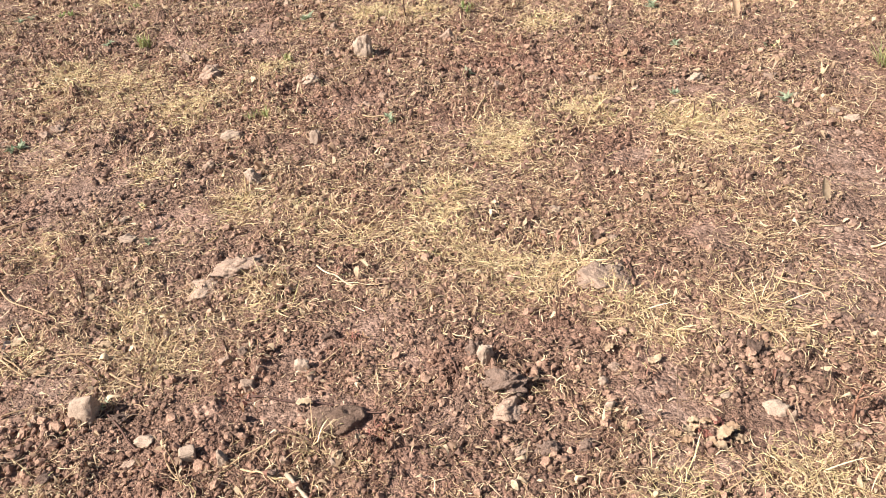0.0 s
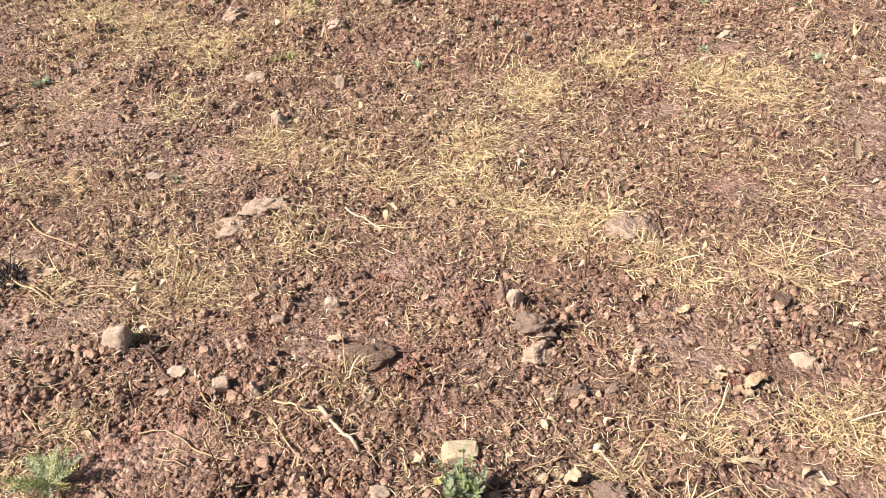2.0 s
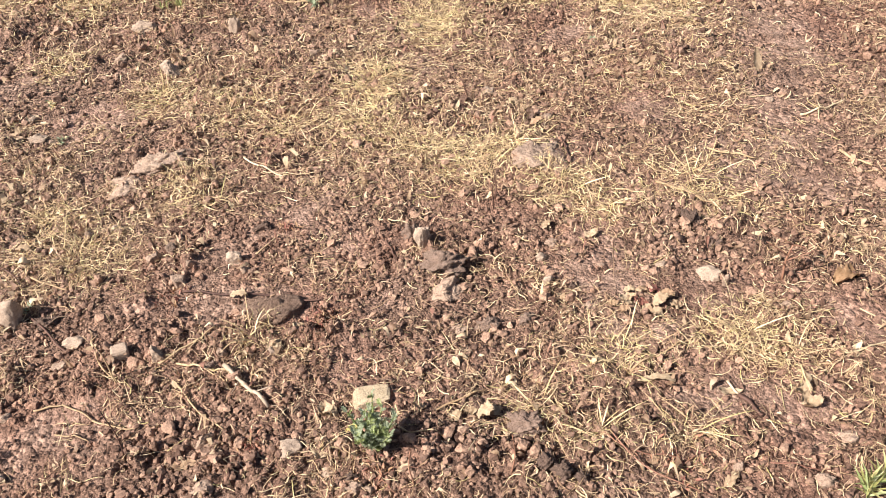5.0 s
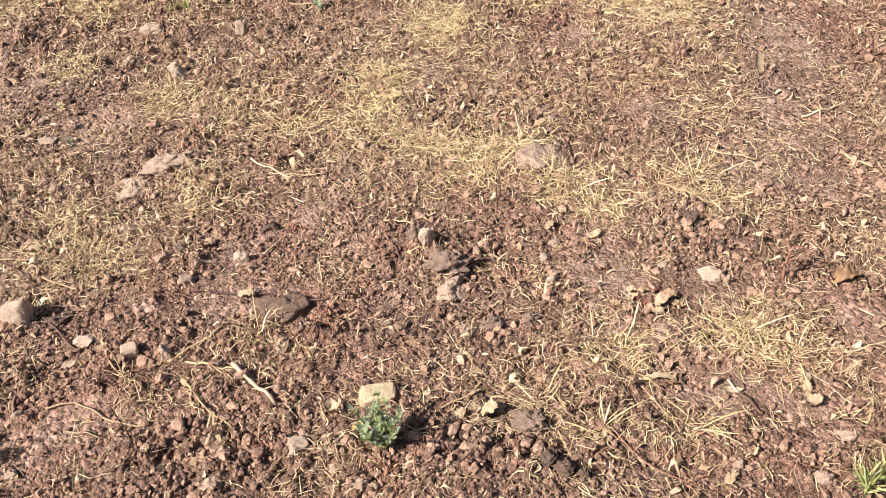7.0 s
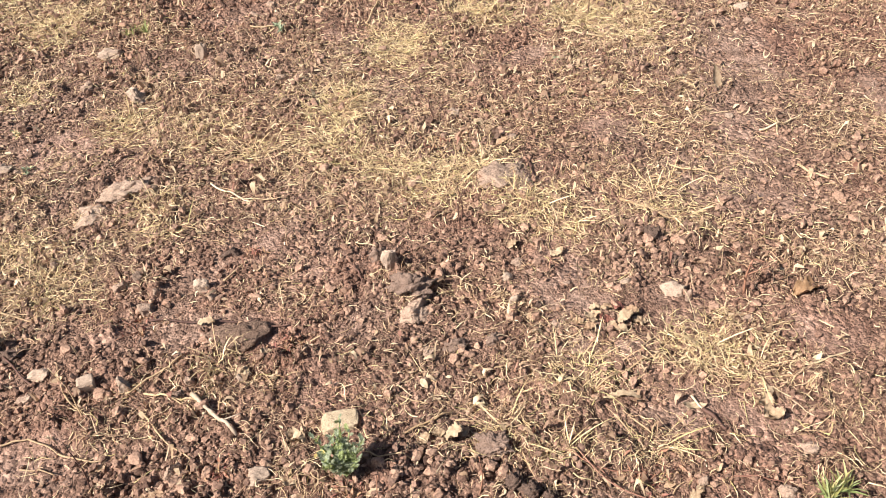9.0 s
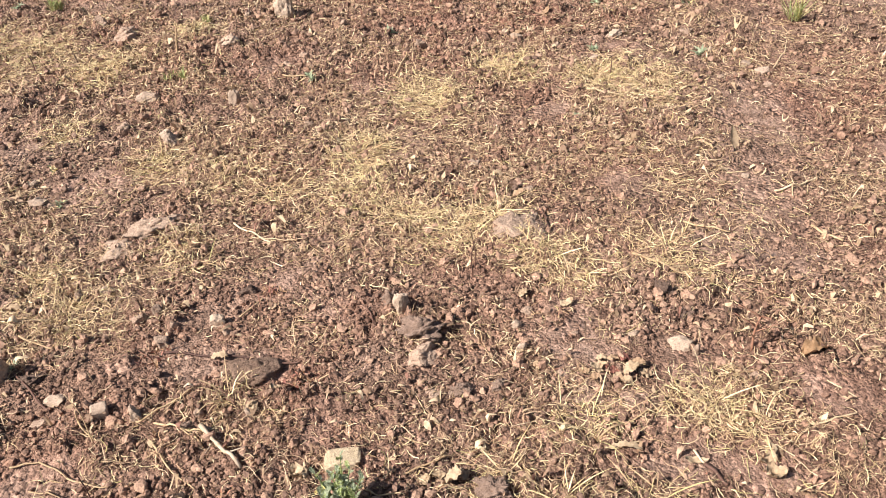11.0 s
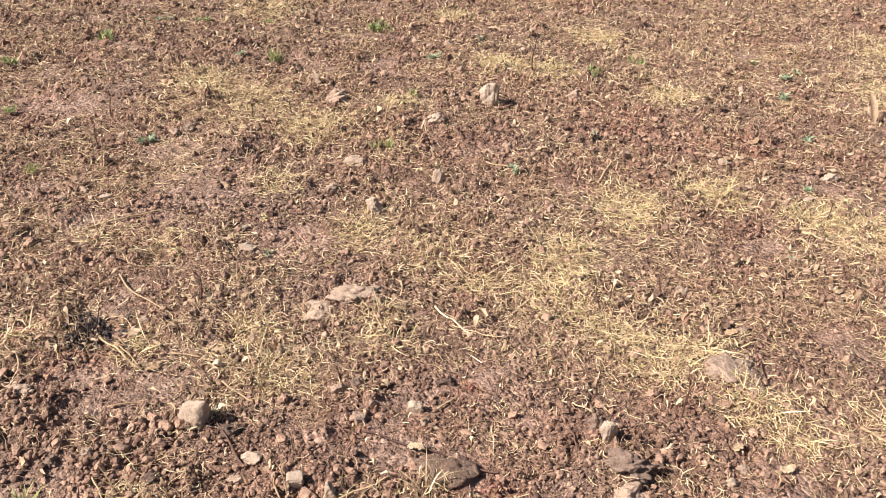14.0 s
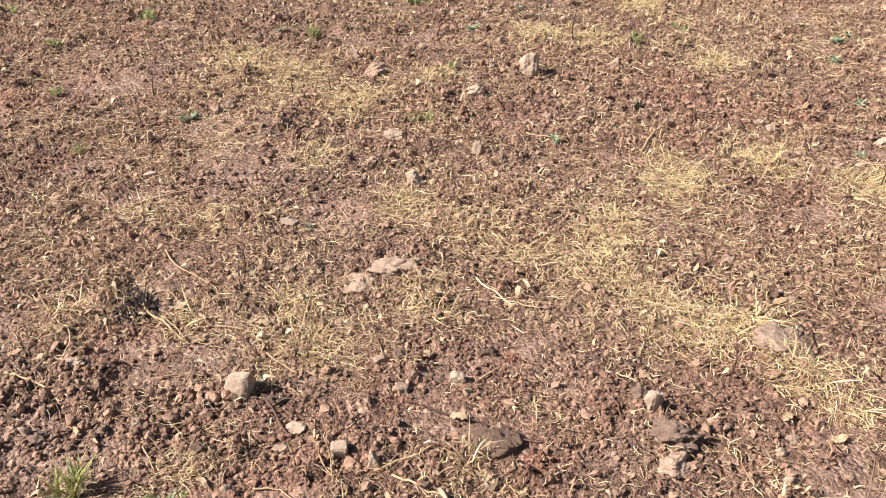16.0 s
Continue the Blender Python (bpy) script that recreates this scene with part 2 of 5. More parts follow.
def swell(x, y, size, seed=0):
    """Gradient noise, about -0.7 to 0.7, with features of the given size in metres."""
    x, y = np.asarray(x, float) / size + seed * 17.3, np.asarray(y, float) / size - seed * 9.1
    ix, iy = np.floor(x).astype(int), np.floor(y).astype(int)
    fx, fy = x - ix, y - iy

    def corner(dx, dy):
        a = TURNS[TABLE[(TABLE[(ix + dx) & 4095] + iy + dy) & 4095]]
        return np.cos(a) * (fx - dx) + np.sin(a) * (fy - dy)

    u, v = fx * fx * fx * (fx * (6 * fx - 15) + 10), fy * fy * fy * (fy * (6 * fy - 15) + 10)
    low = corner(0, 0) * (1 - u) + corner(1, 0) * u
    return (low * (1 - v) + (corner(0, 1) * (1 - u) + corner(1, 1) * u) * v) * 1.4


AREAS = {"mound": [], "crust": [], "cloddy": [], "straw": [], "char_shade": [], "red": []}


def add_area(kind, x, y, rx, ry, amount):
    AREAS[kind].append((x, y, rx, ry, amount))


def mound(x, y, rx, ry, cm):
    add_area("mound", x, y, rx, ry, cm / 100)


def crust(x, y, rx, ry, amount):
    add_area("crust", x, y, rx, ry, amount)


def cloddy(x, y, rx, ry, amount):
    add_area("cloddy", x, y, rx, ry, amount)


def straw_patch(x, y, rx, ry, amount):
    add_area("straw", x, y, rx, ry, amount)


def red_soil(x, y, rx, ry, amount):
    add_area("red", x, y, rx, ry, amount)


def char_shade_spot(x, y, rx, ry):
    add_area("char_shade", x, y, rx, ry, 1.0)


def field(kind, x, y, ragged=0.35):
    x, y = np.asarray(x, float), np.asarray(y, float)
    wx, wy = x + ragged * 0.12 * swell(x, y, 0.11, 3), y + ragged * 0.16 * swell(x, y, 0.12, 4)
    total = np.zeros_like(x)
    for cx, cy, rx, ry, amount in AREAS[kind]:
        total += amount * np.exp(-(((wx - cx) / rx) ** 2 + ((wy - cy) / ry) ** 2) ** 1.5 * 0.9)
    return total


# smooth crusted ground
crust(-2.53, 3.72, 0.39, 0.46, .55)
crust(-1.58, 2.93, 0.17, 0.29, .5)
crust(-1.26, 1.59, 0.20, 0.11, .9)
crust(-1.59, 2.58, 0.26, 0.30, .5)
crust(-1.01, 2.45, 0.11, 0.12, .9)
crust(-0.22, 1.98, 0.13, 0.09, .5)
crust(0.11, 2.62, 0.09, 0.11, .7)
crust(1.45, 2.65, 0.17, 0.28, .9)
crust(1.23, 2.13, 0.13, 0.17, .8)
crust(0.76, 1.79, 0.14, 0.12, .7)
crust(-0.53, 1.49, 0.22, 0.07, .8)
crust(-0.36, 1.46, 0.10, 0.06, .9)
crust(0.77, 1.35, 0.11, 0.08, .6)
crust(0.65, 1.05, 0.12, 0.06, .9)
crust(0.59, 1.21, 0.07, 0.06, .9)
crust(1.04, 1.22, 0.09, 0.11, .8)
crust(-0.81, 1.14, 0.13, 0.07, .6)
crust(-0.17, 1.67, 0.13, 0.11, .6)
crust(1.07, 1.91, 0.17, 0.14, .6)
crust(-1.10, 2.44, 0.10, 0.13, .8)
crust(-0.82, 1.10, 0.28, 0.10, .5)
crust(-1.42, 1.22, 0.24, 0.12, .8)
# cloddy ground
cloddy(0.75, 1.60, 0.09, 0.13, .9)
cloddy(0.10, 1.60, 0.17, 0.13, .7)
cloddy(-0.80, 3.67, 0.22, 0.26, .4)
cloddy(-1.13, 1.43, 0.13, 0.17, .8)
cloddy(0.56, 3.92, 0.58, 0.48, .6)
cloddy(-1.55, 3.10, 0.24, 0.24, .4)
cloddy(-0.44, 1.03, 0.30, 0.12, .6)
cloddy(0.04, 0.97, 0.18, 0.08, .7)
cloddy(-1.52, 1.36, 0.22, 0.16, .6)
cloddy(-2.12, 4.53, 0.34, 0.34, .8)
cloddy(-0.40, 3.63, 0.55, 0.36, .5)
# near-black sunken spots; scorched ground at the first
char_shade_spot(-1.50, 1.83, 0.08, 0.10)
# dark hole: its shade is painted into the soil colour
char_shade_spot(-1.05, 1.87, 0.04, 0.04)
# smaller hole, shade painted into the soil here too
char_shade_spot(1.11, 1.74, 0.02, 0.02)
# small near-black spot
char_shade_spot(-1.67, 1.76, 0.03, 0.03)
# redder earth
red_soil(0.54, 3.92, 0.60, 0.53, .9)
red_soil(0.94, 2.49, 0.33, 0.25, .8)
red_soil(0.53, 3.69, 0.55, 0.44, .6)
red_soil(-1.01, 2.45, 0.15, 0.12, .7)
red_soil(-0.15, 1.25, 0.28, 0.11, .6)
red_soil(-0.07, 0.96, 0.25, 0.06, .8)
red_soil(0.43, 0.96, 0.18, 0.07, .6)
red_soil(-0.29, 1.45, 0.19, 0.08, .7)
red_soil(0.93, 2.66, 0.23, 0.20, .5)
red_soil(0.96, 2.46, 0.30, 0.16, .6)
# low humps
mound(-1.59, 3.18, 0.13, 0.23, 2.5)
mound(0.42, 1.97, 0.11, 0.11, 2)
mound(-0.39, 1.41, 0.07, 0.05, 2.5)
mound(-0.72, 1.48, 0.06, 0.04, 1.5)
mound(0.09, 1.57, 0.09, 0.09, 2)
mound(0.60, 1.21, 0.07, 0.06, 2)
mound(-0.75, 1.22, 0.13, 0.07, 1.5)
mound(-0.50, 1.25, 0.18, 0.03, 1)
mound(-2.46, 3.75, 0.20, 0.18, 3)
# thin straw cover
straw_patch(-0.22, 2.79, 0.29, 0.21, .5)
straw_patch(-0.53, 2.40, 0.24, 0.23, .6)
straw_patch(-1.26, 2.12, 0.24, 0.23, .45)
straw_patch(-0.96, 1.81, 0.22, 0.15, .45)
straw_patch(1.06, 2.02, 0.23, 0.21, .8)
straw_patch(0.90, 2.58, 0.31, 0.26, .4)
straw_patch(0.34, 2.25, 0.21, 0.26, .7)
straw_patch(0.04, 2.01, 0.18, 0.19, .8)
straw_patch(0.61, 1.80, 0.20, 0.17, .7)
straw_patch(2.13, 4.27, 0.25, 0.39, .7)
straw_patch(-0.01, 4.67, 0.67, 0.32, .4)
straw_patch(0.79, 1.23, 0.15, 0.10, .9)
straw_patch(0.46, 1.32, 0.12, 0.10, .6)
straw_patch(-0.33, 1.93, 0.14, 0.13, .4)
straw_patch(1.01, 1.67, 0.12, 0.15, .6)
straw_patch(0.26, 1.11, 0.17, 0.09, .6)
straw_patch(0.53, 0.91, 0.15, 0.06, .6)
straw_patch(-0.37, 1.26, 0.15, 0.06, .3)
straw_patch(0.05, 1.09, 0.08, 0.07, .6)
straw_patch(-0.22, 1.01, 0.05, 0.04, .5)
straw_patch(0.89, 1.10, 0.13, 0.14, .6)
straw_patch(-1.41, 1.82, 0.19, 0.18, .5)
straw_patch(-0.90, 1.75, 0.21, 0.16, .6)
straw_patch(-1.87, 3.02, 0.32, 0.24, .3)
straw_patch(0.99, 2.67, 0.27, 0.36, .7)
straw_patch(1.24, 5.21, 0.72, 0.80, .4)
straw_patch(-0.98, 3.47, 0.21, 0.21, .35)
straw_patch(-2.00, 2.84, 0.36, 0.26, .4)
straw_patch(-1.98, 2.29, 0.21, 0.20, .4)
straw_patch(-3.00, 3.70, 0.39, 0.38, .25)
straw_patch(-1.54, 2.30, 0.24, 0.19, .4)
straw_patch(-1.67, 1.85, 0.21, 0.20, .6)
straw_patch(-1.80, 3.47, 0.27, 0.30, .6)
straw_patch(-0.96, 1.76, 0.18, 0.19, .6)
straw_patch(-0.72, 2.60, 0.21, 0.22, .5)


def left_edge(y):
    return -np.minimum(0.90 + 0.70 * y, 4.5)


def right_edge(y):
    return np.minimum(0.85 + 0.53 * y, 2.8)


def crusted(x, y):
    return np.clip(field("crust", x, y) + 0.9 * np.clip(2.4 * swell(x, y, 0.33, 30) - 0.55, 0, 1) * (1 - np.clip(field("cloddy", x, y), 0, 1)), 0, 1)


def knobs(x, y, size, seed):
    """Rounded knobs side by side, 0 in the joints to about 1 on the larger ones."""
    x, y = x / size + 31.7 * seed, y / size - 12.9 * seed
    ix, iy = np.floor(x).astype(int), np.floor(y).astype(int)
    best, tall, tilt = np.full(x.shape, 9.0), np.zeros(x.shape), np.zeros(x.shape)
    for dx in (-1, 0, 1):
        for dy in (-1, 0, 1):
            k = TABLE[(TABLE[(ix + dx) & 4095] + iy + dy) & 4095]
            ox, oy = ix + dx + 0.1 + 0.8 * (TURNS[k] % 1.0) - x, iy + dy + 0.1 + 0.8 * (TURNS[(k + 7) & 4095] % 1.0) - y
            turn = TURNS[(k + 31) & 4095]
            # each knob is stretched its own way and its top leans
            along, across = ox * np.cos(turn) + oy * np.sin(turn), oy * np.cos(turn) - ox * np.sin(turn)
            d = 0.65 * along**2 + 1.45 * across**2
            near = d < best
            best, tall, tilt = np.where(near, d, best), np.where(near, TURNS[(k + 19) & 4095] / 6.2832, tall), np.where(near, along + 0.5 * across, tilt)
    return np.clip(1.25 * (1 - best * 1.5) ** 1.0, 0, 1) * (0.2 + 0.8 * tall) * np.clip(0.8 + 0.8 * tilt, 0.2, 1.5)


def land(x, y):
    x, y = np.asarray(x, float), np.asarray(y, float)
    held = np.clip(y, 0.55, 8.3)
    near = np.clip((y - 0.3) / 0.25, 0, 1) * np.clip((8.6 - y) / 0.4, 0, 1) * np.clip((x - left_edge(held)) / 0.1 + 1, 0, 1) * np.clip((right_edge(held) - x) / 0.1 + 1, 0, 1)
    smooth, lumpy = crusted(x, y), np.clip(field("cloddy", x, y), 0, 1)
    rough = np.clip(0.64 + 1.0 * swell(x, y, 0.4, 1) + 0.95 * swell(x, y, 0.13, 37) + 0.85 * lumpy, 0.1, 2.0) * (1 - 0.72 * smooth)
    z = 0.010 * swell(x, y, 0.8, 2) + field("mound", x, y, 0.2) - 0.034 * field("char_shade", x, y)
    wx = x + 0.024 * swell(x, y, 0.034, 20) + 0.0032 * swell(x, y, 0.012, 22)
    wy = y + 0.024 * swell(x, y, 0.034, 21) + 0.0032 * swell(x, y, 0.012, 23)
    z = z + near * rough * (0.024 * (np.abs(swell(wx, wy, 0.095, 5)) - 0.2) + 0.008 * swell(wx, wy, 0.042, 6))
    coarse = np.clip(0.6 + 1.1 * swell(x, y, 0.17, 35) + 0.9 * swell(x, y, 0.055, 36), 0.05, 1.6)
    small, tiny, large = np.clip((3.6 - y) / 1.9, 0.05, 1), np.clip((1.9 - y) / 0.8, 0, 1), np.clip((y - 1.6) / 2.2, 0, 1)
    z = z + near * rough * (0.015 * coarse * knobs(wx, wy, 0.038, 1) + 0.009 * small * (1.25 - 0.5 * coarse) * knobs(wx, wy, 0.018, 2))
    z = z + near * rough * (0.003 * tiny * swell(x, y, 0.010, 8) + 0.024 * large * coarse * knobs(wx, wy, 0.066, 3))
    split = np.clip(1 - np.abs(swell(x, y, 0.13, 9)) * 16, 0, 1) * np.clip(swell(x, y, 0.5, 10) + 0.35, 0, 1)
    return z - near * 0.006 * split * smooth


CELL, X0, Y0 = 0.010, -7.2, 0.4
LAND = land(*np.meshgrid(X0 + CELL * np.arange(1300), Y0 + CELL * np.arange(820)))


def height(x, y):
    """The ground's height, looked up on a fine raster."""
    u, v = np.clip((np.asarray(x, float) - X0) / CELL, 0, 1298.9), np.clip((np.asarray(y, float) - Y0) / CELL, 0, 818.9)
    i, j = u.astype(int), v.astype(int)
    u, v = u - i, v - j
    return (LAND[j, i] * (1 - u) + LAND[j, i + 1] * u) * (1 - v) + (LAND[j + 1, i] * (1 - u) + LAND[j + 1, i + 1] * u) * v


# ---- meshes from arrays ----
def mesh_of(name, verts, faces, mat, smooth=False):
    verts, faces = np.asarray(verts, np.float32).reshape(-1, 3), np.asarray(faces, np.int32)
    n, k = faces.shape
    me = bpy.data.meshes.new(name)
    me.vertices.add(len(verts))
    me.vertices.foreach_set("co", verts.ravel())
    me.loops.add(n * k)
    me.loops.foreach_set("vertex_index", faces.ravel())
    me.polygons.add(n)
    me.polygons.foreach_set("loop_start", np.arange(0, n * k, k, dtype=np.int32))
    me.polygons.foreach_set("use_smooth", np.full(n, smooth))
    me.update(calc_edges=True)
    me.materials.append(mat)
    return me


def part(name, me, parent, label=""):
    ob = new(name, me)
    ob.parent = parent
    return tagged(ob, label) if label else ob


def strips(paths, sides, widths):
    """Flat blades: paths (n, k, 3), sides (n, k, 3), widths (n, k)."""
    n, k, _ = paths.shape
    verts = np.stack([paths - sides * widths[..., None] / 2, paths + sides * widths[..., None] / 2], 2)
    i = (np.arange(n)[:, None] * k + np.arange(k - 1)) * 2
    return verts.reshape(-1, 3), np.stack([i, i + 1, i + 3, i + 2], -1).reshape(-1, 4)


def tube(points, radii, sides=6):
    points, radii = np.asarray(points, float), np.asarray(radii, float)
    along = np.gradient(points, axis=0)
    along /= np.linalg.norm(along, axis=1, keepdims=True) + 1e-9
    ref = np.array([0.0, 0.0, 1.0]) if np.abs(along[:, 2]).mean() < 0.8 else np.array([1.0, 0.0, 0.0])
    a = np.cross(along, ref)
    a /= np.linalg.norm(a, axis=1, keepdims=True) + 1e-9
    b = np.cross(a, along)
    turn = np.arange(sides) * 2 * np.pi / sides
    ring = a[:, None] * np.cos(turn)[None, :, None] + b[:, None] * np.sin(turn)[None, :, None]
    verts = (points[:, None] + ring * radii[:, None, None]).reshape(-1, 3)
    k = len(points)
    i, j = np.meshgrid(np.arange(k - 1), np.arange(sides), indexing="ij")
    faces = np.stack([i * sides + j, i * sides + (j + 1) % sides, (i + 1) * sides + (j + 1) % sides, (i + 1) * sides + j], -1).reshape(-1, 4)
    verts = np.concatenate([verts, points[:1], points[-1:]])
    caps = []
    for j in range(0, sides):
        caps.append((len(verts) - 2, (j + 1) % sides, j, j))
        caps.append((len(verts) - 1, (k - 1) * sides + j, (k - 1) * sides + (j + 1) % sides, (k - 1) * sides + (j + 1) % sides))
    return verts, faces, [c[:3] for c in caps]


def tube_mesh(name, points, radii, mat, sides=6):
    verts, quads, caps = tube(points, radii, sides)
    tris = np.concatenate([quads[:, [0, 1, 2]], quads[:, [0, 2, 3]], np.array(caps)])
    return mesh_of(name, verts, tris, mat, True)


def ball(level):
    bm = bmesh.new()
    bmesh.ops.create_icosphere(bm, subdivisions=level, radius=1.0)
    verts = np.array([v.co[:] for v in bm.verts])
    faces = np.array([[v.index for v in f.verts] for f in bm.faces])
    bm.free()
    return verts, faces


BALLS = {n: ball(n) for n in (1, 2, 3, 4, 5)}
# the coarsest one has eight sides
BALLS[0] = (np.array([(1, 0, 0), (0, 1, 0), (-1, 0, 0), (0, -1, 0), (0, 0, 1), (0, 0, -1)], float), np.array([(0, 1, 4), (1, 2, 4), (2, 3, 4), (3, 0, 4), (1, 0, 5), (2, 1, 5), (3, 2, 5), (0, 3, 5)]))


def lump(level, rng, angular=0.5, bumpy=0.12):
    """An irregular lump of about unit radius: a ball cut by flat faces and roughened."""
    v = BALLS[level][0].copy()
    for _ in range(int(7 + 9 * angular)):
        d = rng.normal(size=3)
        d /= np.linalg.norm(d)
        cut = rng.uniform(0.5, 0.88)
        over = np.clip(v @ d - cut, 0, None)
        v -= over[:, None] * d * (0.7 + 0.3 * angular)
    size = 0.55
    shift = rng.rand(3) * 50
    for amp in (bumpy, bumpy * 0.6, bumpy * 0.4, bumpy * 0.25):
        a = swell(v[:, 0] + shift[0], v[:, 1] + 0.7 * v[:, 2] + shift[1], size)
        b = swell(v[:, 1] + shift[1], v[:, 2] - 0.6 * v[:, 0] + shift[2], size)
        v *= (1 + amp * (a + b))[:, None]
        size *= 0.5
    return v


# ---- ground: one sheet out to the horizon ----
def make_ground():
    rows = [0.55]
    while rows[-1] < 8.3:
        rows.append(rows[-1] + 0.0062 * (rows[-1] / 0.9) ** 0.92)
    back = [-700, -250, -90, -30, -10, -4, -1.5, -0.5, 0.1, 0.4]
    ahead = [rows[-1] + d for d in (0.15, 0.4, 0.8, 1.5, 2.6, 4.5, 8, 15, 30, 60, 130, 300, 700)]
    ys = np.array(back + rows + ahead)
    held = np.clip(ys, 0.55, 8.3)
    u = np.linspace(0, 1, 540)
    inner = left_edge(held)[:, None] + (right_edge(held) - left_edge(held))[:, None] * u[None]
    far = np.array([0.1, 0.3, 0.7, 1.4, 2.5, 4.5, 8, 16, 40, 100, 260, 700])
    xs = np.concatenate([inner[:, :1] - far[None, ::-1], inner, inner[:, -1:] + far[None]], 1)
    yy = np.repeat(ys[:, None], xs.shape[1], 1)
    zz = land(xs, yy)
    k = xs.shape[1]
    i, j = np.meshgrid(np.arange(len(ys) - 1), np.arange(k - 1), indexing="ij")
    a = i * k + j
    me = mesh_of("ground", np.stack([xs, yy, zz], -1), np.stack([a, a + 1, a + k + 1, a + k], -1).reshape(-1, 4), SOIL, True)
    inside = (np.abs(yy - 4.4) < 4.2) & (xs > left_edge(held)[:, None] - 0.15) & (xs < right_edge(held)[:, None] + 0.15)
    for name, values in (("red", np.clip(0.3 * field("red", xs, yy) + 0.4 * swell(xs, yy, 0.3, 33), 0, 0.8)), ("crust", np.clip(crusted(xs, yy) * (0.62 + 0.9 * swell(xs, yy, 0.06, 12)), 0, 0.85)), ("char_shade", np.clip(field("char_shade", xs, yy, 0.9) * 1.2 - 0.25, 0, 0.95))):
        at = me.attributes.new(name, "FLOAT", "POINT")
        at.data.foreach_set("value", (values * inside).astype(np.float32).ravel())
    tagged(new("ground", me), "dry reddish-brown crumbly field soil with straw", "ground", kind="structure")


make_ground()


def scattered(n, rng, near=1.0):
    """n spots of the field, even over its area for near = 0, the denser towards the path the larger it is."""
    out = np.zeros((0, 2))
    while len(out) < n:
        y = rng.uniform(0.55, 8.4, 4 * n)
        x = rng.uniform(left_edge(8.4), right_edge(8.4), 4 * n)
        ok = (x > left_edge(y) - 0.05) & (x < right_edge(y) + 0.05) & (rng.rand(4 * n) < np.minimum(1, 1.5 / np.maximum(y, 0.5)) ** near)
        out = np.concatenate([out, np.stack([x, y], 1)[ok]])
    return out[:n]


# ---- crumbs and clods of earth ----
def make_crumbs(name, n, level, low, high, near, seed, label, loose=0, floor=0.0):
    """Angular crumbs, turned at random and bedded into the ground; floor: their share on crusted ground."""
    rng = np.random.RandomState(seed)
    spots = scattered(int(n * 2.4), rng, near)
    keep = 0.62 + 0.5 * np.clip(field("cloddy", *spots.T), 0, 1) + 0.7 * swell(*spots.T, 0.22, 13) + 0.35 * swell(*spots.T, 0.07, 43) - 0.75 * crusted(*spots.T) - 0.15 * np.clip(field("straw", *spots.T), 0, 1)
    spots = spots[rng.rand(len(spots)) < np.clip(keep, floor, 1)][:n]
    n = len(spots)
    kinds = np.stack([lump(level, rng, 0.9, 0.22) for _ in range(32)])
    kinds /= np.abs(kinds).max((1, 2), keepdims=True)
    faces = BALLS[level][1]
    size = low * (high / low) ** (rng.rand(n) ** 1.8) * (0.80 + 0.14 * spots[:, 1]) * (0.85 + 0.4 * np.clip(field("cloddy", *spots.T), 0, 1) * np.clip(3.2 - spots[:, 1], 0, 1))
    stretch = rng.uniform(0.6, 1.2, (n, 3)) * [1.05, 1, 0.85]
    v = kinds[rng.randint(0, 32, n)] * (size[:, None] * stretch)[:, None]
    turn, lean = rng.rand(n) * 2 * np.pi, rng.normal(0, 0.6, n)
    c, s, cl, sl = np.cos(turn)[:, None], np.sin(turn)[:, None], np.cos(lean)[:, None], np.sin(lean)[:, None]
    x, y, z = v[..., 0], v[..., 1] * cl - v[..., 2] * sl, v[..., 1] * sl + v[..., 2] * cl
    v = np.stack([x * c - y * s + spots[:, :1], x * s + y * c + spots[:, 1:], z + (height(*spots.T) + (0.40 + 0.04 * np.clip(spots[:, 1], 0, 4)) * size)[:, None]], -1)
    single = np.zeros(n, bool)
    if loose:
        # the largest ones on the near strip are clods in their own right
        order = np.argsort(-size * (spots[:, 1] < 2.3))
        single[order[:loose]] = True
        for k in order[:loose]:
            mid = v[k].mean(0)
            ob = new("soil_clod", mesh_of("soil_clod", v[k] - mid, faces, CRUMBS, False))
            ob.location = mid
            tagged(ob, "small broken clod of dry reddish soil", "clod", "loose small clods")
    v = v[~single]
    f = (faces[None] + (np.arange(len(v)) * v.shape[1])[:, None, None]).reshape(-1, 3)
    tagged(new(name, mesh_of(name, v, f, CRUMBS, False)), label, "soil", kind="stuff")


make_crumbs("soil_crumbs", 66000, 1, 0.0042, 0.0125, 0.9, 21, "small loose crumbs of reddish-brown soil", floor=0.12)
make_crumbs("soil_grit", 34000, 0, 0.0020, 0.0045, 1.7, 23, "fine grit and broken crumbs of reddish soil", floor=0.7)
make_crumbs("soil_clods", 3400, 2, 0.010, 0.022, 1.1, 22, "larger broken clods of dry brown soil", 240)


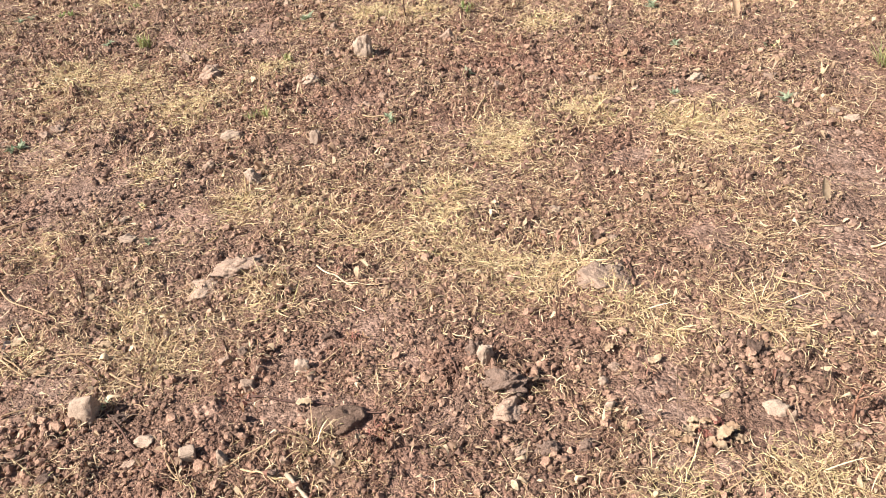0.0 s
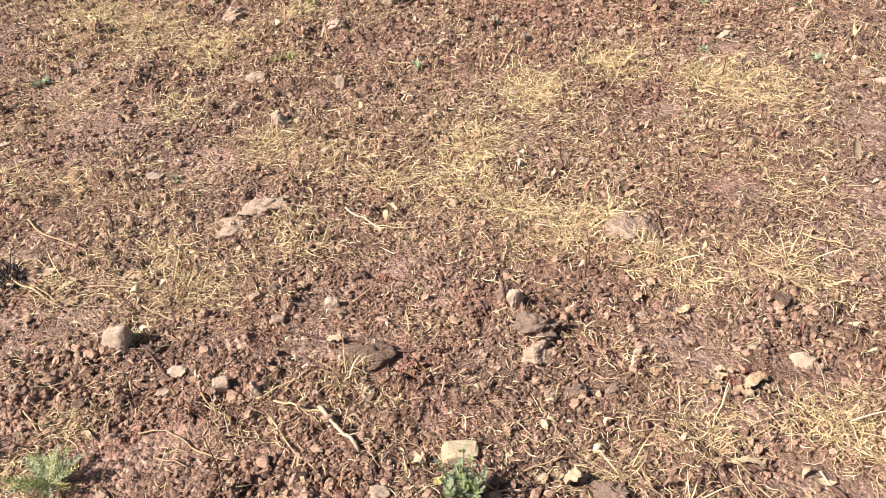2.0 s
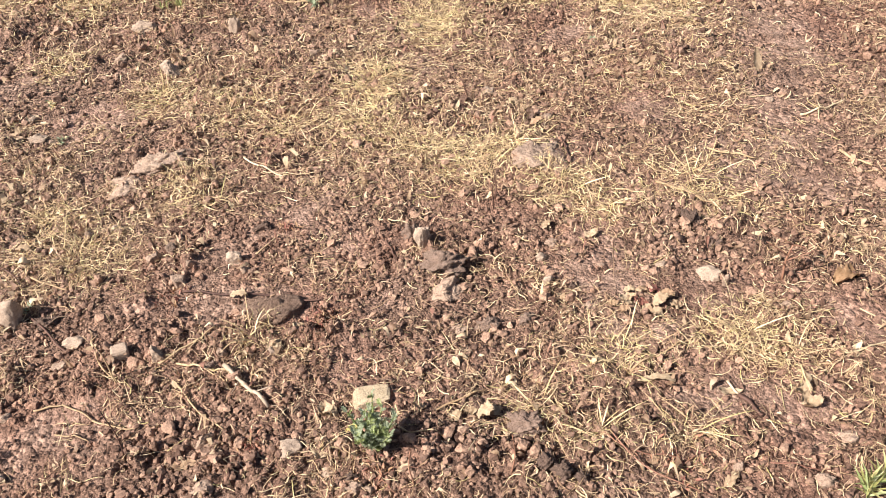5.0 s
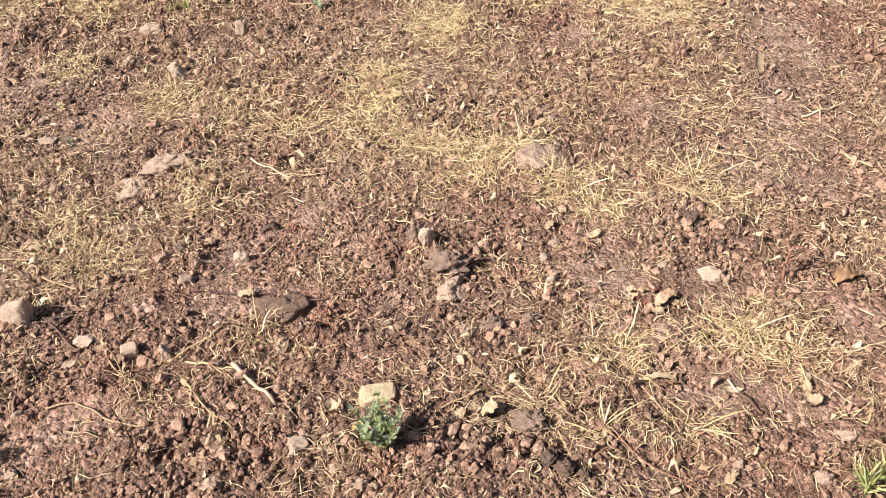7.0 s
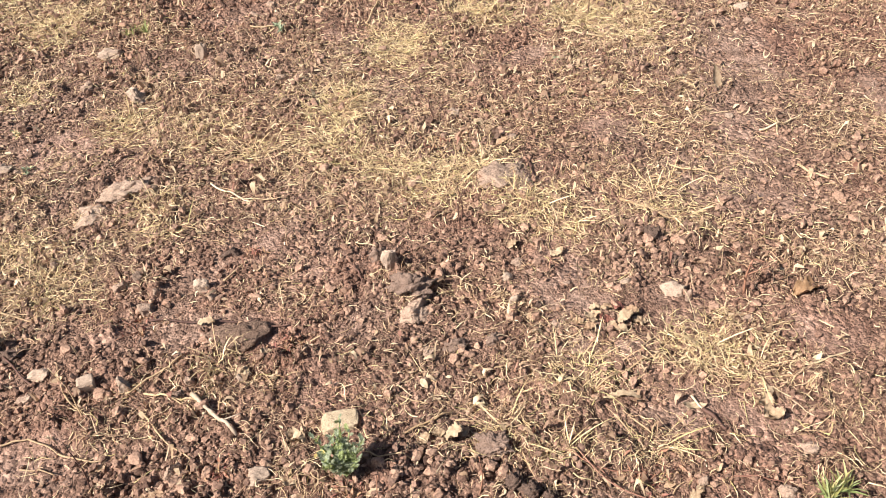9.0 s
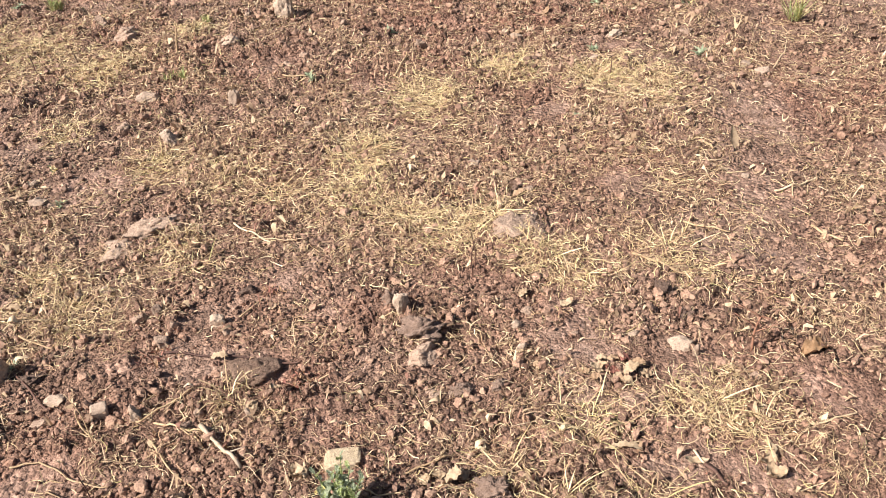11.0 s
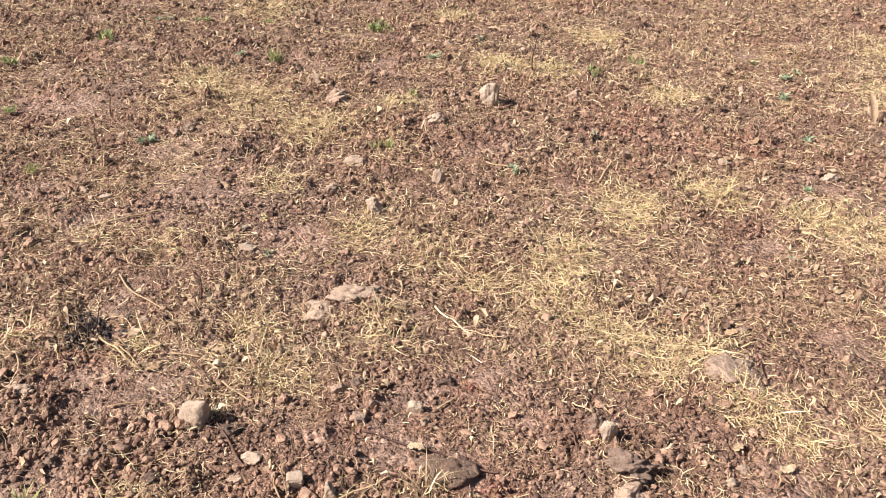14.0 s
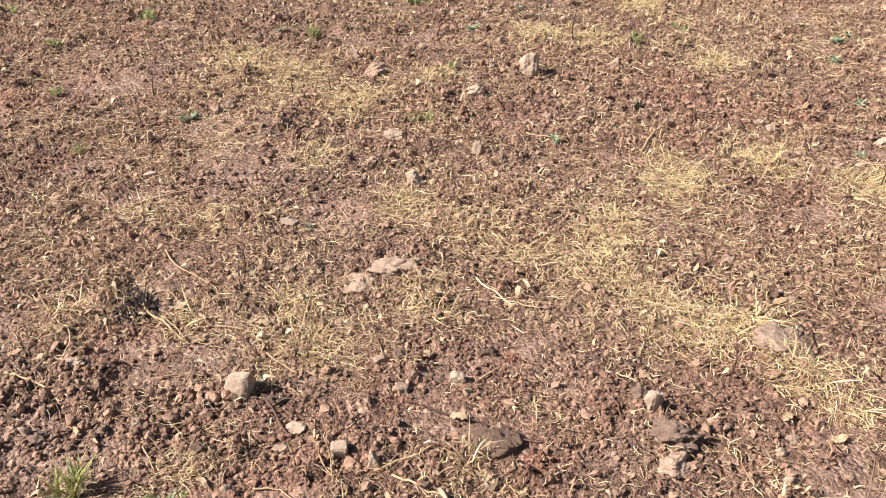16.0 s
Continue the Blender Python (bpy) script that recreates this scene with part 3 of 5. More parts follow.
# ---- straw, blades and litter ----
def blade_set(spots, turn, length, rise, droop, curl, width, rng, steps=4):
    """Thin blades that wind over the ground from their spots, rising and drooping along the way."""
    n = len(spots)
    s = np.linspace(0, 1, steps + 1)[None]
    mid = (s[:, 1:] + s[:, :-1]) / 2
    heading = turn[:, None] + 1.7 * curl[:, None] * mid + rng.normal(0, 0.45, n)[:, None] * np.sin(6.28 * mid + 6.28 * rng.rand(n, 1))
    step = (length * np.cos(rise) / steps)[:, None]
    run = np.cumsum(np.stack([np.cos(heading), np.sin(heading)], -1) * step[..., None], 1)
    xy = np.concatenate([spots[:, None], spots[:, None] + run], 1)
    ground = height(xy[..., 0], xy[..., 1])
    z = ground[:, :1] + length[:, None] * (np.sin(rise)[:, None] * s - droop[:, None] * s**2)
    z = np.maximum(z, ground + 0.0015 + 0.011 * rng.rand(n, 1) ** 1.5)
    paths = np.concatenate([xy, z[..., None]], -1)
    lean = rng.uniform(-1.0, 1.0, n)
    heading = np.concatenate([heading[:, :1], heading], 1)
    side = np.stack([-np.sin(heading) * np.cos(lean)[:, None], np.cos(heading) * np.cos(lean)[:, None], np.repeat(np.sin(lean)[:, None], steps + 1, 1)], -1)
    wide = width[:, None] * (1 - 0.75 * s**1.6)
    return strips(paths, side, wide)


def make_straw(name, seed, spots, cover, mat, label):
    rng = np.random.RandomState(seed)
    spots = spots[rng.rand(len(spots)) < np.clip(cover, 0.0, 0.95)]
    n = len(spots)
    length = 0.014 * 6.0 ** rng.rand(n) * (0.85 + 0.07 * np.abs(spots[:, 1]))
    v, f = blade_set(spots, rng.rand(n) * 2 * np.pi, length, rng.uniform(0.0, 0.95, n), rng.uniform(0.2, 0.95, n), rng.normal(0, 0.8, n), rng.uniform(0.0010, 0.0027, n) * (0.8 + 0.18 * np.abs(spots[:, 1])), rng, 4)
    tagged(new(name, mesh_of(name, v, f, mat)), label, "straw", kind="stuff")


SPOTS = scattered(270000, np.random.RandomState(31), 0.6)
BARE = 0.36 * crusted(*SPOTS.T) + 0.2 * np.clip(field("cloddy", *SPOTS.T), 0, 1)
make_straw("dead_stem_litter", 32, SPOTS, 0.22 + 0.04 * np.clip(SPOTS[:, 1] - 1.6, 0, 2) + 0.45 * swell(*SPOTS.T, 0.3, 14) + 0.25 * swell(*SPOTS.T, 0.08, 15) + 0.15 * field("straw", *SPOTS.T) - BARE, STEMS_BROWN, "short brown dead stems and rootlets on soil")
make_straw("straw_litter", 33, SPOTS[::-1], (0.17 + 0.05 * np.clip(SPOTS[:, 1] - 1.6, 0, 2) + 0.42 * swell(*SPOTS.T, 0.3, 14) + 0.32 * swell(*SPOTS.T, 0.09, 17) + 0.62 * field("straw", *SPOTS.T) - 0.6 * BARE)[::-1], STRAW, "thin yellow straw and dead grass lying on soil")
AROUND = np.random.RandomState(34).uniform([-7, -3.2], [7, 9], (26000, 2))
OUTER = (AROUND[:, 1] < 0.55) | (AROUND[:, 0] < left_edge(AROUND[:, 1])) | (AROUND[:, 0] > right_edge(AROUND[:, 1]))
make_straw("far_straw_litter", 35, AROUND[OUTER], 0.7 + 0.8 * swell(*AROUND[OUTER].T, 0.5, 14), STRAW, "scattered yellow straw on the field around")


def make_litter():
    rng = np.random.RandomState(41)
    spots = scattered(110000, rng, 0.6)
    keep = 0.2 + 0.9 * swell(*spots.T, 0.25, 16) + 0.5 * swell(*spots.T, 0.08, 18) + 0.4 * field("straw", *spots.T) - 0.45 * crusted(*spots.T)
    spots = spots[rng.rand(len(spots)) < np.clip(keep, 0.05, 0.9)]
    n = len(spots)
    u, w = np.meshgrid(np.linspace(-1, 1, 4), np.linspace(-1, 1, 2), indexing="ij")
    outline = np.sqrt(np.clip(1 - 0.9 * np.abs(u) ** 2.2, 0, 1))
    long, wide = 0.0038 * (4.3 ** (rng.rand(n) ** 1.4)) * (0.85 + 0.1 * spots[:, 1]), 0.12 + 0.5 * rng.rand(n) ** 2
    bend, cup = rng.normal(0, 1.1, n), rng.normal(0, 0.9, n)
    x = u[None] * long[:, None, None]
    y = (w * outline)[None] * (long * wide)[:, None, None] * rng.uniform(0.35, 1.3, (n, 4, 2)) + (rng.normal(0, 0.35, n) * long)[:, None, None] * (u**2)[None]
    z = bend[:, None, None] * (x**2) / long[:, None, None] + cup[:, None, None] * (y**2) / (long * wide)[:, None, None]
    z -= z.min((1, 2), keepdims=True)
    tip = rng.normal(0, 0.5, n)[:, None, None]
    x, z = x * np.cos(tip) - z * np.sin(tip), x * np.sin(tip) + z * np.cos(tip)
    z -= z.min((1, 2), keepdims=True)
    turn = (rng.rand(n) * 2 * np.pi)[:, None, None]
    px, py = x * np.cos(turn) - y * np.sin(turn) + spots[:, 0, None, None], x * np.sin(turn) + y * np.cos(turn) + spots[:, 1, None, None]
    z = z + height(*spots.T)[:, None, None] + 0.002
    v = np.stack([px, py, z], -1).reshape(n, 8, 3)
    a = np.arange(3) * 2
    f = np.stack([a, a + 1, a + 3, a + 2], -1)
    f = (f[None] + (np.arange(n) * 8)[:, None, None]).reshape(-1, 4)
    tagged(new("leaf_litter", mesh_of("leaf_litter", v, f, LITTER, True)), "curled brown scraps of dead leaves on soil", "leaf litter", kind="stuff")


make_litter()

SEEDS = iter(range(1000, 9000))


def thing(name, x, y, label, category, group=""):
    ob = new(name)
    ob.location = (x, y, float(height(x, y)))
    ob.empty_display_size = 0.02
    return tagged(ob, label, category, group)


def leaf_mesh(name, long, wide, mat, fold=0.3, arch=0.4, rows=6, teeth=0.0):
    """A leaf along +y from its stalk at the origin, arching up and over."""
    u = np.linspace(0, 1, rows)
    half = wide / 2 * np.sin(np.pi * (0.06 + 0.94 * u) ** 0.8) * (1 + teeth * np.where(np.arange(rows) % 2, 1, -1))
    y, z = long * u, long * arch * (u - 0.9 * u**2)
    v = np.stack([np.stack([s * half, y, z + np.abs(s) * fold * half], -1) for s in (-1, 0, 1)], 1).reshape(-1, 3)
    i, j = np.meshgrid(np.arange(rows - 1), np.arange(2), indexing="ij")
    a = (i * 3 + j).ravel()
    return mesh_of(name, v, np.stack([a, a + 1, a + 4, a + 3], -1), mat, True)


def set_leaf(name, me, top, rng, turn, pitch, roll=0.0, at=(0, 0, 0), size=1.0):
    ob = part(name, me, top)
    ob.matrix_local = Matrix.Translation(at) @ Matrix.Rotation(turn, 4, "Z") @ Matrix.Rotation(pitch, 4, "X") @ Matrix.Rotation(roll, 4, "Y") @ Matrix.Scale(size, 4)
    return ob


LONG_BLADES = [leaf_mesh("blade", s, w, m, 0.5, a, 6) for s, w, m, a in ((0.08, 0.0026, STRAW, 0.5), (0.10, 0.0024, STRAW, 0.4), (0.06, 0.0030, STRAW, 0.7), (0.085, 0.0026, STRAW_GREENISH, 0.6), (0.075, 0.0028, STRAW, 0.45))]


def tuft(x, y, rx, ry, amount):
    rng = np.random.RandomState(next(SEEDS))
    top = thing("dry_grass_tuft", x, y, "dry yellow grass tuft with tangled arching blades" if amount >= 0.9 else "sparse dry yellowish grass tuft on bare soil", "grass tuft", "dry grass tufts")
    base = np.array([*top.location])
    count = int(np.clip(amount * (9500 + 2200 * min(max(y - 2, 0), 2)) * rx * ry * np.pi, 80, 1300))
    for name, share, low, high, mat in (("standing_grass", 0.45, 0.35, 1.15, STRAW_GREENISH), ("fallen_grass", 0.55, 0.0, 0.35, STRAW)):
        n = int(count * share)
        d = rng.normal(0, 0.55, (n, 2)) * [rx, ry]
        turn = np.arctan2(d[:, 1] / ry, d[:, 0] / rx) + rng.normal(0, 1.5, n)
        length = rng.uniform(0.02, 0.075, n) * (0.85 + 0.08 * y)
        v, f = blade_set(d + [x, y], turn, length, rng.uniform(low, high, n), rng.uniform(0.25, 0.75, n), rng.normal(0, 0.8, n), rng.uniform(0.0012, 0.0028, n) * (0.8 + 0.17 * y), rng, 4)
        tagged(part(name, mesh_of(name, v - base, f, mat), top), kind="stuff")
    for k in range(10 if y < 3.6 else 5):
        me = LONG_BLADES[k % len(LONG_BLADES)]
        d = rng.normal(0, 0.35, 2) * [rx, ry]
        set_leaf("blade", me, top, rng, math.atan2(d[1], d[0]) - 1.57 + rng.normal(0, 0.6), rng.uniform(0.05, 0.7), rng.normal(0, 0.5), (d[0], d[1], float(height(x + d[0], y + d[1])) - base[2] + 0.003), rng.uniform(0.8, 1.3))


# dry grass tufts
tuft(0.18, 2.99, 0.18, 0.21, 1.2)
tuft(0.57, 3.25, 0.16, 0.18, 1)
tuft(1.08, 3.01, 0.23, 0.25, 1.1)
tuft(-0.06, 2.55, 0.14, 0.16, 1.2)
tuft(-0.08, 2.28, 0.15, 0.16, 1.1)
tuft(0.45, 1.85, 0.13, 0.11, 1.2)
tuft(0.54, 1.73, 0.10, 0.07, .8)
tuft(0.22, 2.00, 0.13, 0.13, 1)
tuft(-1.66, 3.80, 0.23, 0.27, 1.3)
tuft(-2.04, 3.97, 0.19, 0.23, 1.2)
tuft(-1.29, 3.50, 0.17, 0.21, 1.3)
tuft(-0.93, 3.96, 0.12, 0.14, .8)
tuft(-0.83, 2.57, 0.12, 0.14, .8)
tuft(-0.60, 1.93, 0.08, 0.09, .7)
tuft(-0.49, 4.78, 0.17, 0.21, .8)
tuft(0.50, 4.47, 0.14, 0.17, .8)
tuft(0.84, 1.82, 0.10, 0.12, .7)
tuft(0.76, 1.20, 0.11, 0.11, 1.2)
tuft(0.46, 1.19, 0.10, 0.08, 1)
tuft(-0.39, 1.35, 0.04, 0.05, .6)
tuft(-1.06, 1.23, 0.06, 0.06, .7)
tuft(-1.14, 1.04, 0.08, 0.09, .8)
tuft(0.13, 5.55, 0.21, 0.26, .9)
tuft(-2.20, 5.51, 0.24, 0.29, .9)
tuft(-0.17, 4.74, 0.12, 0.14, .7)
tuft(1.82, 4.85, 0.24, 0.28, .8)
tuft(2.13, 5.76, 0.27, 0.33, .8)
tuft(-1.74, 2.32, 0.11, 0.10, .6)
tuft(-1.25, 2.89, 0.12, 0.14, .5)
tuft(-1.30, 1.72, 0.07, 0.09, .8)
tuft(-0.65, 2.05, 0.08, 0.10, .7)
tuft(-0.90, 5.83, 0.12, 0.15, .8)
tuft(-1.68, 1.72, 0.08, 0.09, .6)
tuft(-1.48, 2.29, 0.07, 0.08, .6)
tuft(0.93, 3.09, 0.12, 0.14, .9)
tuft(0.35, 2.08, 0.12, 0.09, 1)
tuft(0.10, 2.10, 0.11, 0.11, 1)
tuft(0.89, 1.70, 0.09, 0.08, .8)
tuft(-0.53, 2.44, 0.11, 0.10, .7)
tuft(-0.36, 2.31, 0.10, 0.09, .7)
tuft(-1.01, 1.92, 0.10, 0.09, .7)
tuft(-0.91, 1.72, 0.10, 0.10, .9)
tuft(0.24, 1.04, 0.07, 0.05, .9)
tuft(0.36, 0.98, 0.08, 0.04, .8)
tuft(0.55, 0.97, 0.07, 0.04, .8)
tuft(0.84, 1.12, 0.07, 0.07, .8)

# ---- stones and big lumps ----
KINDS = {
    "W": ("stone", STONE_PALE, "large pale limestone half sunk in brown soil", 0.7, 0.055, 0.9),
    "P": ("stone", STONE_PITTED, "pale pitted limestone lying on the soil", 0.45, 0.16, 0.9),
    "p": ("stone", STONE_PALE, "small pale angular stone on dry soil", 1.0, 0.16, 0.75),
    "t": ("stone", STONE_TAN, "small tan dusty stone among soil crumbs", 0.9, 0.2, 0.75),
    "q": ("stone", STONE_PALE, "pale square-cut stone chip on dry soil", 1.0, 0.03, 0.95),
    "f": ("stone", STONE_PINK, "flat pinkish tan stone level with the soil", 0.8, 0.26, 0.3),
    "s": ("stone", STONE_SLAB, "yellowish sandstone block behind the green plant", 0.9, 0.07, 0.9),
    "H": ("rock", STONE_HUMP, "smooth reddish-brown earth-coated rock hump in the soil", 0.2, 0.13, 0.22),
    "B": ("rock", STONE_TAN, "broad greyish rock hump rising from the soil", 0.6, 0.24, 0.22),
    "g": ("soil_clod", STONE_GREY, "greyish hard clod of earth on the field", 0.2, 0.34, 0.95),
    "d": ("soil_clod", STONE_DARK, "dark brown crumbly clod of earth", 0.5, 0.4, 0.8),
}


def level_under(x, y, wide):
    """The mean height of the ground under a thing of that width."""
    g = np.linspace(-0.4, 0.4, 5) * wide
    return height(*np.meshgrid(x + g, y + g)).mean()


def stone(x, y, wide, tall, style):
    rng = np.random.RandomState(next(SEEDS))
    name, mat, label, angular, bumpy, rise = KINDS[style]
    wide = wide * (1.0 if style == "s" else 1.15)
    level = 5 if wide > 0.075 else 4 if wide > 0.035 else 3
    v = lump(level, rng, angular, bumpy)
    v -= (v.max(0) + v.min(0)) / 2
    v /= np.abs(v).max(0)
    deep = wide * rng.uniform(0.65, 0.9)
    # what shows of it is part rise, part depth, by how steeply one looks down
    down = 1.45 / math.hypot(1.45, y)
    high = min(max(0.45 * wide, (tall - 0.7 * deep * down) / (0.8 * math.sqrt(1 - down * down))), 1.7 * wide) * min(1.0, rise + 0.15)
    sunk = 0.12
    if style == "s":
        deep, high = 0.62 * wide, 0.3 * wide
    if style in "fBH":
        deep, high, sunk = 1.25 * tall / 0.55, 0.3 * wide, -0.14 if style == "H" else -0.2
    elif style in "gdW":
        sunk = 0.06
    if style in "qs":
        v = BALLS[level][0] * (1 + 0.26 * swell(BALLS[level][0][:, 0] + x, BALLS[level][0][:, 1] + 0.6 * BALLS[level][0][:, 2], 0.5))[:, None]
        v = np.sign(v) * np.abs(v) ** 0.36
        v /= np.abs(v).max(0)
        v[:, 0] += 0.12 * v[:, 2]
    v = v * [wide / 2, deep / 2, high * 0.68]
    a = rng.uniform(-0.3, 0.3)
    v[:, :2] = v[:, :2] @ np.array([[np.cos(a), np.sin(a)], [-np.sin(a), np.cos(a)]])
    ob = new(name, mesh_of(name, v, BALLS[level][1], mat, True))
    ob.location = (x, y, float(level_under(x, y, wide)) + high * sunk)
    tagged(ob, label, "clod" if name == "soil_clod" else name, "loose stones" if name == "stone" else "")


stone(-0.289, 1.013, 0.056, 0.039, "p")
stone(-0.112, 1.128, 0.082, 0.046, "s")
stone(-0.462, 1.060, 0.049, 0.046, "t")
stone(-0.457, 0.939, 0.043, 0.032, "t")
stone(-0.927, 1.181, 0.030, 0.024, "t")
stone(-0.206, 0.951, 0.024, 0.014, "f")
stone(-0.341, 1.293, 0.016, 0.025, "p")
stone(0.107, 1.318, 0.044, 0.024, "f")
stone(-0.157, 0.933, 0.038, 0.027, "d")
stone(0.092, 1.211, 0.021, 0.021, "t")
stone(-0.480, 1.266, 0.034, 0.028, "g")
stone(-0.853, 1.331, 0.039, 0.026, "t")
stone(-0.710, 1.343, 0.039, 0.035, "q")
stone(-0.615, 1.319, 0.035, 0.045, "p")
stone(-1.030, 1.510, 0.070, 0.092, "W")
stone(-0.925, 1.488, 0.062, 0.045, "d")
stone(-0.835, 1.409, 0.050, 0.039, "p")
stone(-0.467, 1.649, 0.042, 0.042, "P")
stone(-0.433, 1.590, 0.023, 0.033, "t")
stone(-1.357, 1.814, 0.068, 0.034, "f")
stone(-1.348, 1.886, 0.041, 0.029, "t")
stone(-0.827, 1.841, 0.034, 0.023, "p")
stone(-0.900, 1.826, 0.020, 0.028, "t")
stone(-0.698, 1.691, 0.039, 0.038, "t")
stone(-0.648, 1.713, 0.027, 0.035, "t")
stone(-0.604, 1.576, 0.036, 0.041, "t")
stone(-0.585, 1.641, 0.019, 0.023, "t")
stone(-1.157, 1.496, 0.030, 0.025, "t")
stone(-1.337, 2.260, 0.024, 0.016, "p")
stone(-0.462, 1.309, 0.024, 0.026, "t")
stone(-0.405, 1.785, 0.053, 0.040, "d")
stone(-1.040, 1.299, 0.056, 0.045, "d")
stone(-0.842, 2.054, 0.125, 0.062, "f")
stone(-0.745, 2.160, 0.185, 0.066, "f")
stone(0.039, 1.618, 0.042, 0.062, "P")
stone(0.015, 1.658, 0.059, 0.070, "g")
stone(0.082, 1.528, 0.138, 0.086, "g")
stone(0.094, 1.437, 0.089, 0.050, "t")
stone(0.173, 1.313, 0.060, 0.049, "g")
stone(0.271, 1.324, 0.046, 0.037, "g")
stone(0.343, 1.534, 0.028, 0.032, "p")
stone(0.383, 1.588, 0.036, 0.031, "t")
stone(0.344, 1.442, 0.027, 0.031, "p")
stone(0.402, 1.417, 0.023, 0.027, "d")
stone(0.754, 1.418, 0.059, 0.044, "p")
stone(0.783, 1.381, 0.023, 0.036, "t")
stone(0.797, 1.527, 0.055, 0.040, "d")
stone(0.776, 1.627, 0.052, 0.057, "d")
stone(0.644, 1.460, 0.027, 0.021, "p")
stone(0.426, 1.345, 0.028, 0.019, "t")
stone(0.492, 1.489, 0.018, 0.014, "t")
stone(0.422, 1.962, 0.165, 0.085, "B")
stone(-0.365, 1.440, 0.165, 0.060, "H")
stone(0.899, 1.287, 0.029, 0.020, "t")
stone(0.210, 1.017, 0.090, 0.072, "g")
stone(0.267, 0.885, 0.047, 0.047, "d")
stone(0.236, 0.908, 0.043, 0.043, "d")
stone(0.303, 0.874, 0.039, 0.039, "d")
stone(0.771, 0.810, 0.038, 0.032, "t")
stone(0.867, 0.906, 0.036, 0.017, "t")
stone(0.623, 0.867, 0.023, 0.020, "t")
stone(-0.152, 0.902, 0.033, 0.026, "t")
stone(-0.125, 0.899, 0.023, 0.019, "t")
stone(-0.899, 1.025, 0.032, 0.024, "t")
stone(-0.490, 4.072, 0.101, 0.133, "P")
stone(-0.616, 3.080, 0.052, 0.078, "p")
stone(-0.994, 3.167, 0.094, 0.053, "p")
stone(-0.820, 2.760, 0.078, 0.069, "P")
stone(-0.727, 3.715, 0.098, 0.051, "p")
stone(-1.028, 2.876, 0.044, 0.044, "t")
stone(-0.690, 4.130, 0.033, 0.041, "p")
stone(-1.440, 4.070, 0.081, 0.071, "t")
stone(-1.280, 3.919, 0.114, 0.059, "t")
stone(-1.877, 3.275, 0.052, 0.038, "t")
stone(-1.196, 2.359, 0.062, 0.031, "p")
stone(-1.262, 2.495, 0.039, 0.028, "p")
stone(-1.151, 2.346, 0.032, 0.024, "t")
stone(-0.423, 3.445, 0.039, 0.028, "t")
stone(-0.284, 2.808, 0.049, 0.024, "t")
stone(-0.182, 3.850, 0.039, 0.027, "t")
stone(1.108, 3.518, 0.075, 0.045, "p")
stone(0.654, 3.586, 0.062, 0.031, "p")
stone(0.601, 3.631, 0.037, 0.026, "p")
stone(1.450, 3.488, 0.056, 0.026, "t")
stone(1.486, 3.276, 0.030, 0.024, "p")
stone(1.621, 3.011, 0.072, 0.038, "p")
stone(1.576, 3.091, 0.048, 0.029, "p")
stone(1.493, 2.981, 0.028, 0.022, "t")
stone(1.434, 2.989, 0.028, 0.022, "t")
stone(1.587, 2.877, 0.039, 0.027, "t")
stone(0.958, 3.268, 0.047, 0.020, "p")
stone(0.324, 2.401, 0.040, 0.032, "p")
stone(0.580, 2.344, 0.026, 0.018, "t")
stone(1.229, 2.193, 0.028, 0.025, "p")
stone(0.490, 2.210, 0.028, 0.023, "t")
stone(-1.853, 2.601, 0.045, 0.027, "p")
stone(-1.959, 2.634, 0.034, 0.021, "p")
stone(-2.061, 3.201, 0.097, 0.046, "f")
stone(-1.274, 3.984, 0.101, 0.061, "t")
stone(-3.459, 4.298, 0.050, 0.032, "p")
stone(-2.012, 2.567, 0.039, 0.027, "t")
stone(-0.039, 4.265, 0.082, 0.082, "t")
stone(0.190, 3.514, 0.056, 0.052, "t")
stone(-0.687, 4.159, 0.033, 0.033, "p")
stone(-1.441, 1.445, 0.030, 0.028, "p")
stone(-1.486, 1.258, 0.026, 0.030, "p")
stone(-1.224, 1.325, 0.024, 0.021, "p")
stone(-1.279, 1.154, 0.022, 0.018, "p")
stone(-1.521, 1.521, 0.079, 0.037, "f")
stone(-1.439, 1.242, 0.065, 0.046, "g")
stone(-1.308, 1.302, 0.049, 0.031, "g")
stone(-0.353, 3.516, 0.042, 0.034, "t")
stone(-1.114, 5.114, 0.040, 0.043, "t")
stone(-1.070, 5.128, 0.036, 0.036, "p")
stone(-0.839, 5.114, 0.058, 0.049, "t")
stone(-0.700, 4.544, 0.045, 0.060, "t")
stone(-0.419, 4.594, 0.067, 0.024, "t")
stone(-0.959, 5.024, 0.033, 0.029, "p")
stone(-2.267, 5.049, 0.053, 0.046, "t")
stone(-1.841, 3.336, 0.071, 0.047, "t")
stone(-1.581, 4.639, 0.055, 0.040, "t")
stone(0.926, 4.681, 0.033, 0.039, "p")
stone(0.938, 5.089, 0.045, 0.035, "p")
stone(0.816, 3.451, 0.039, 0.028, "p")
stone(-0.877, 0.950, 0.093, 0.033, "f")


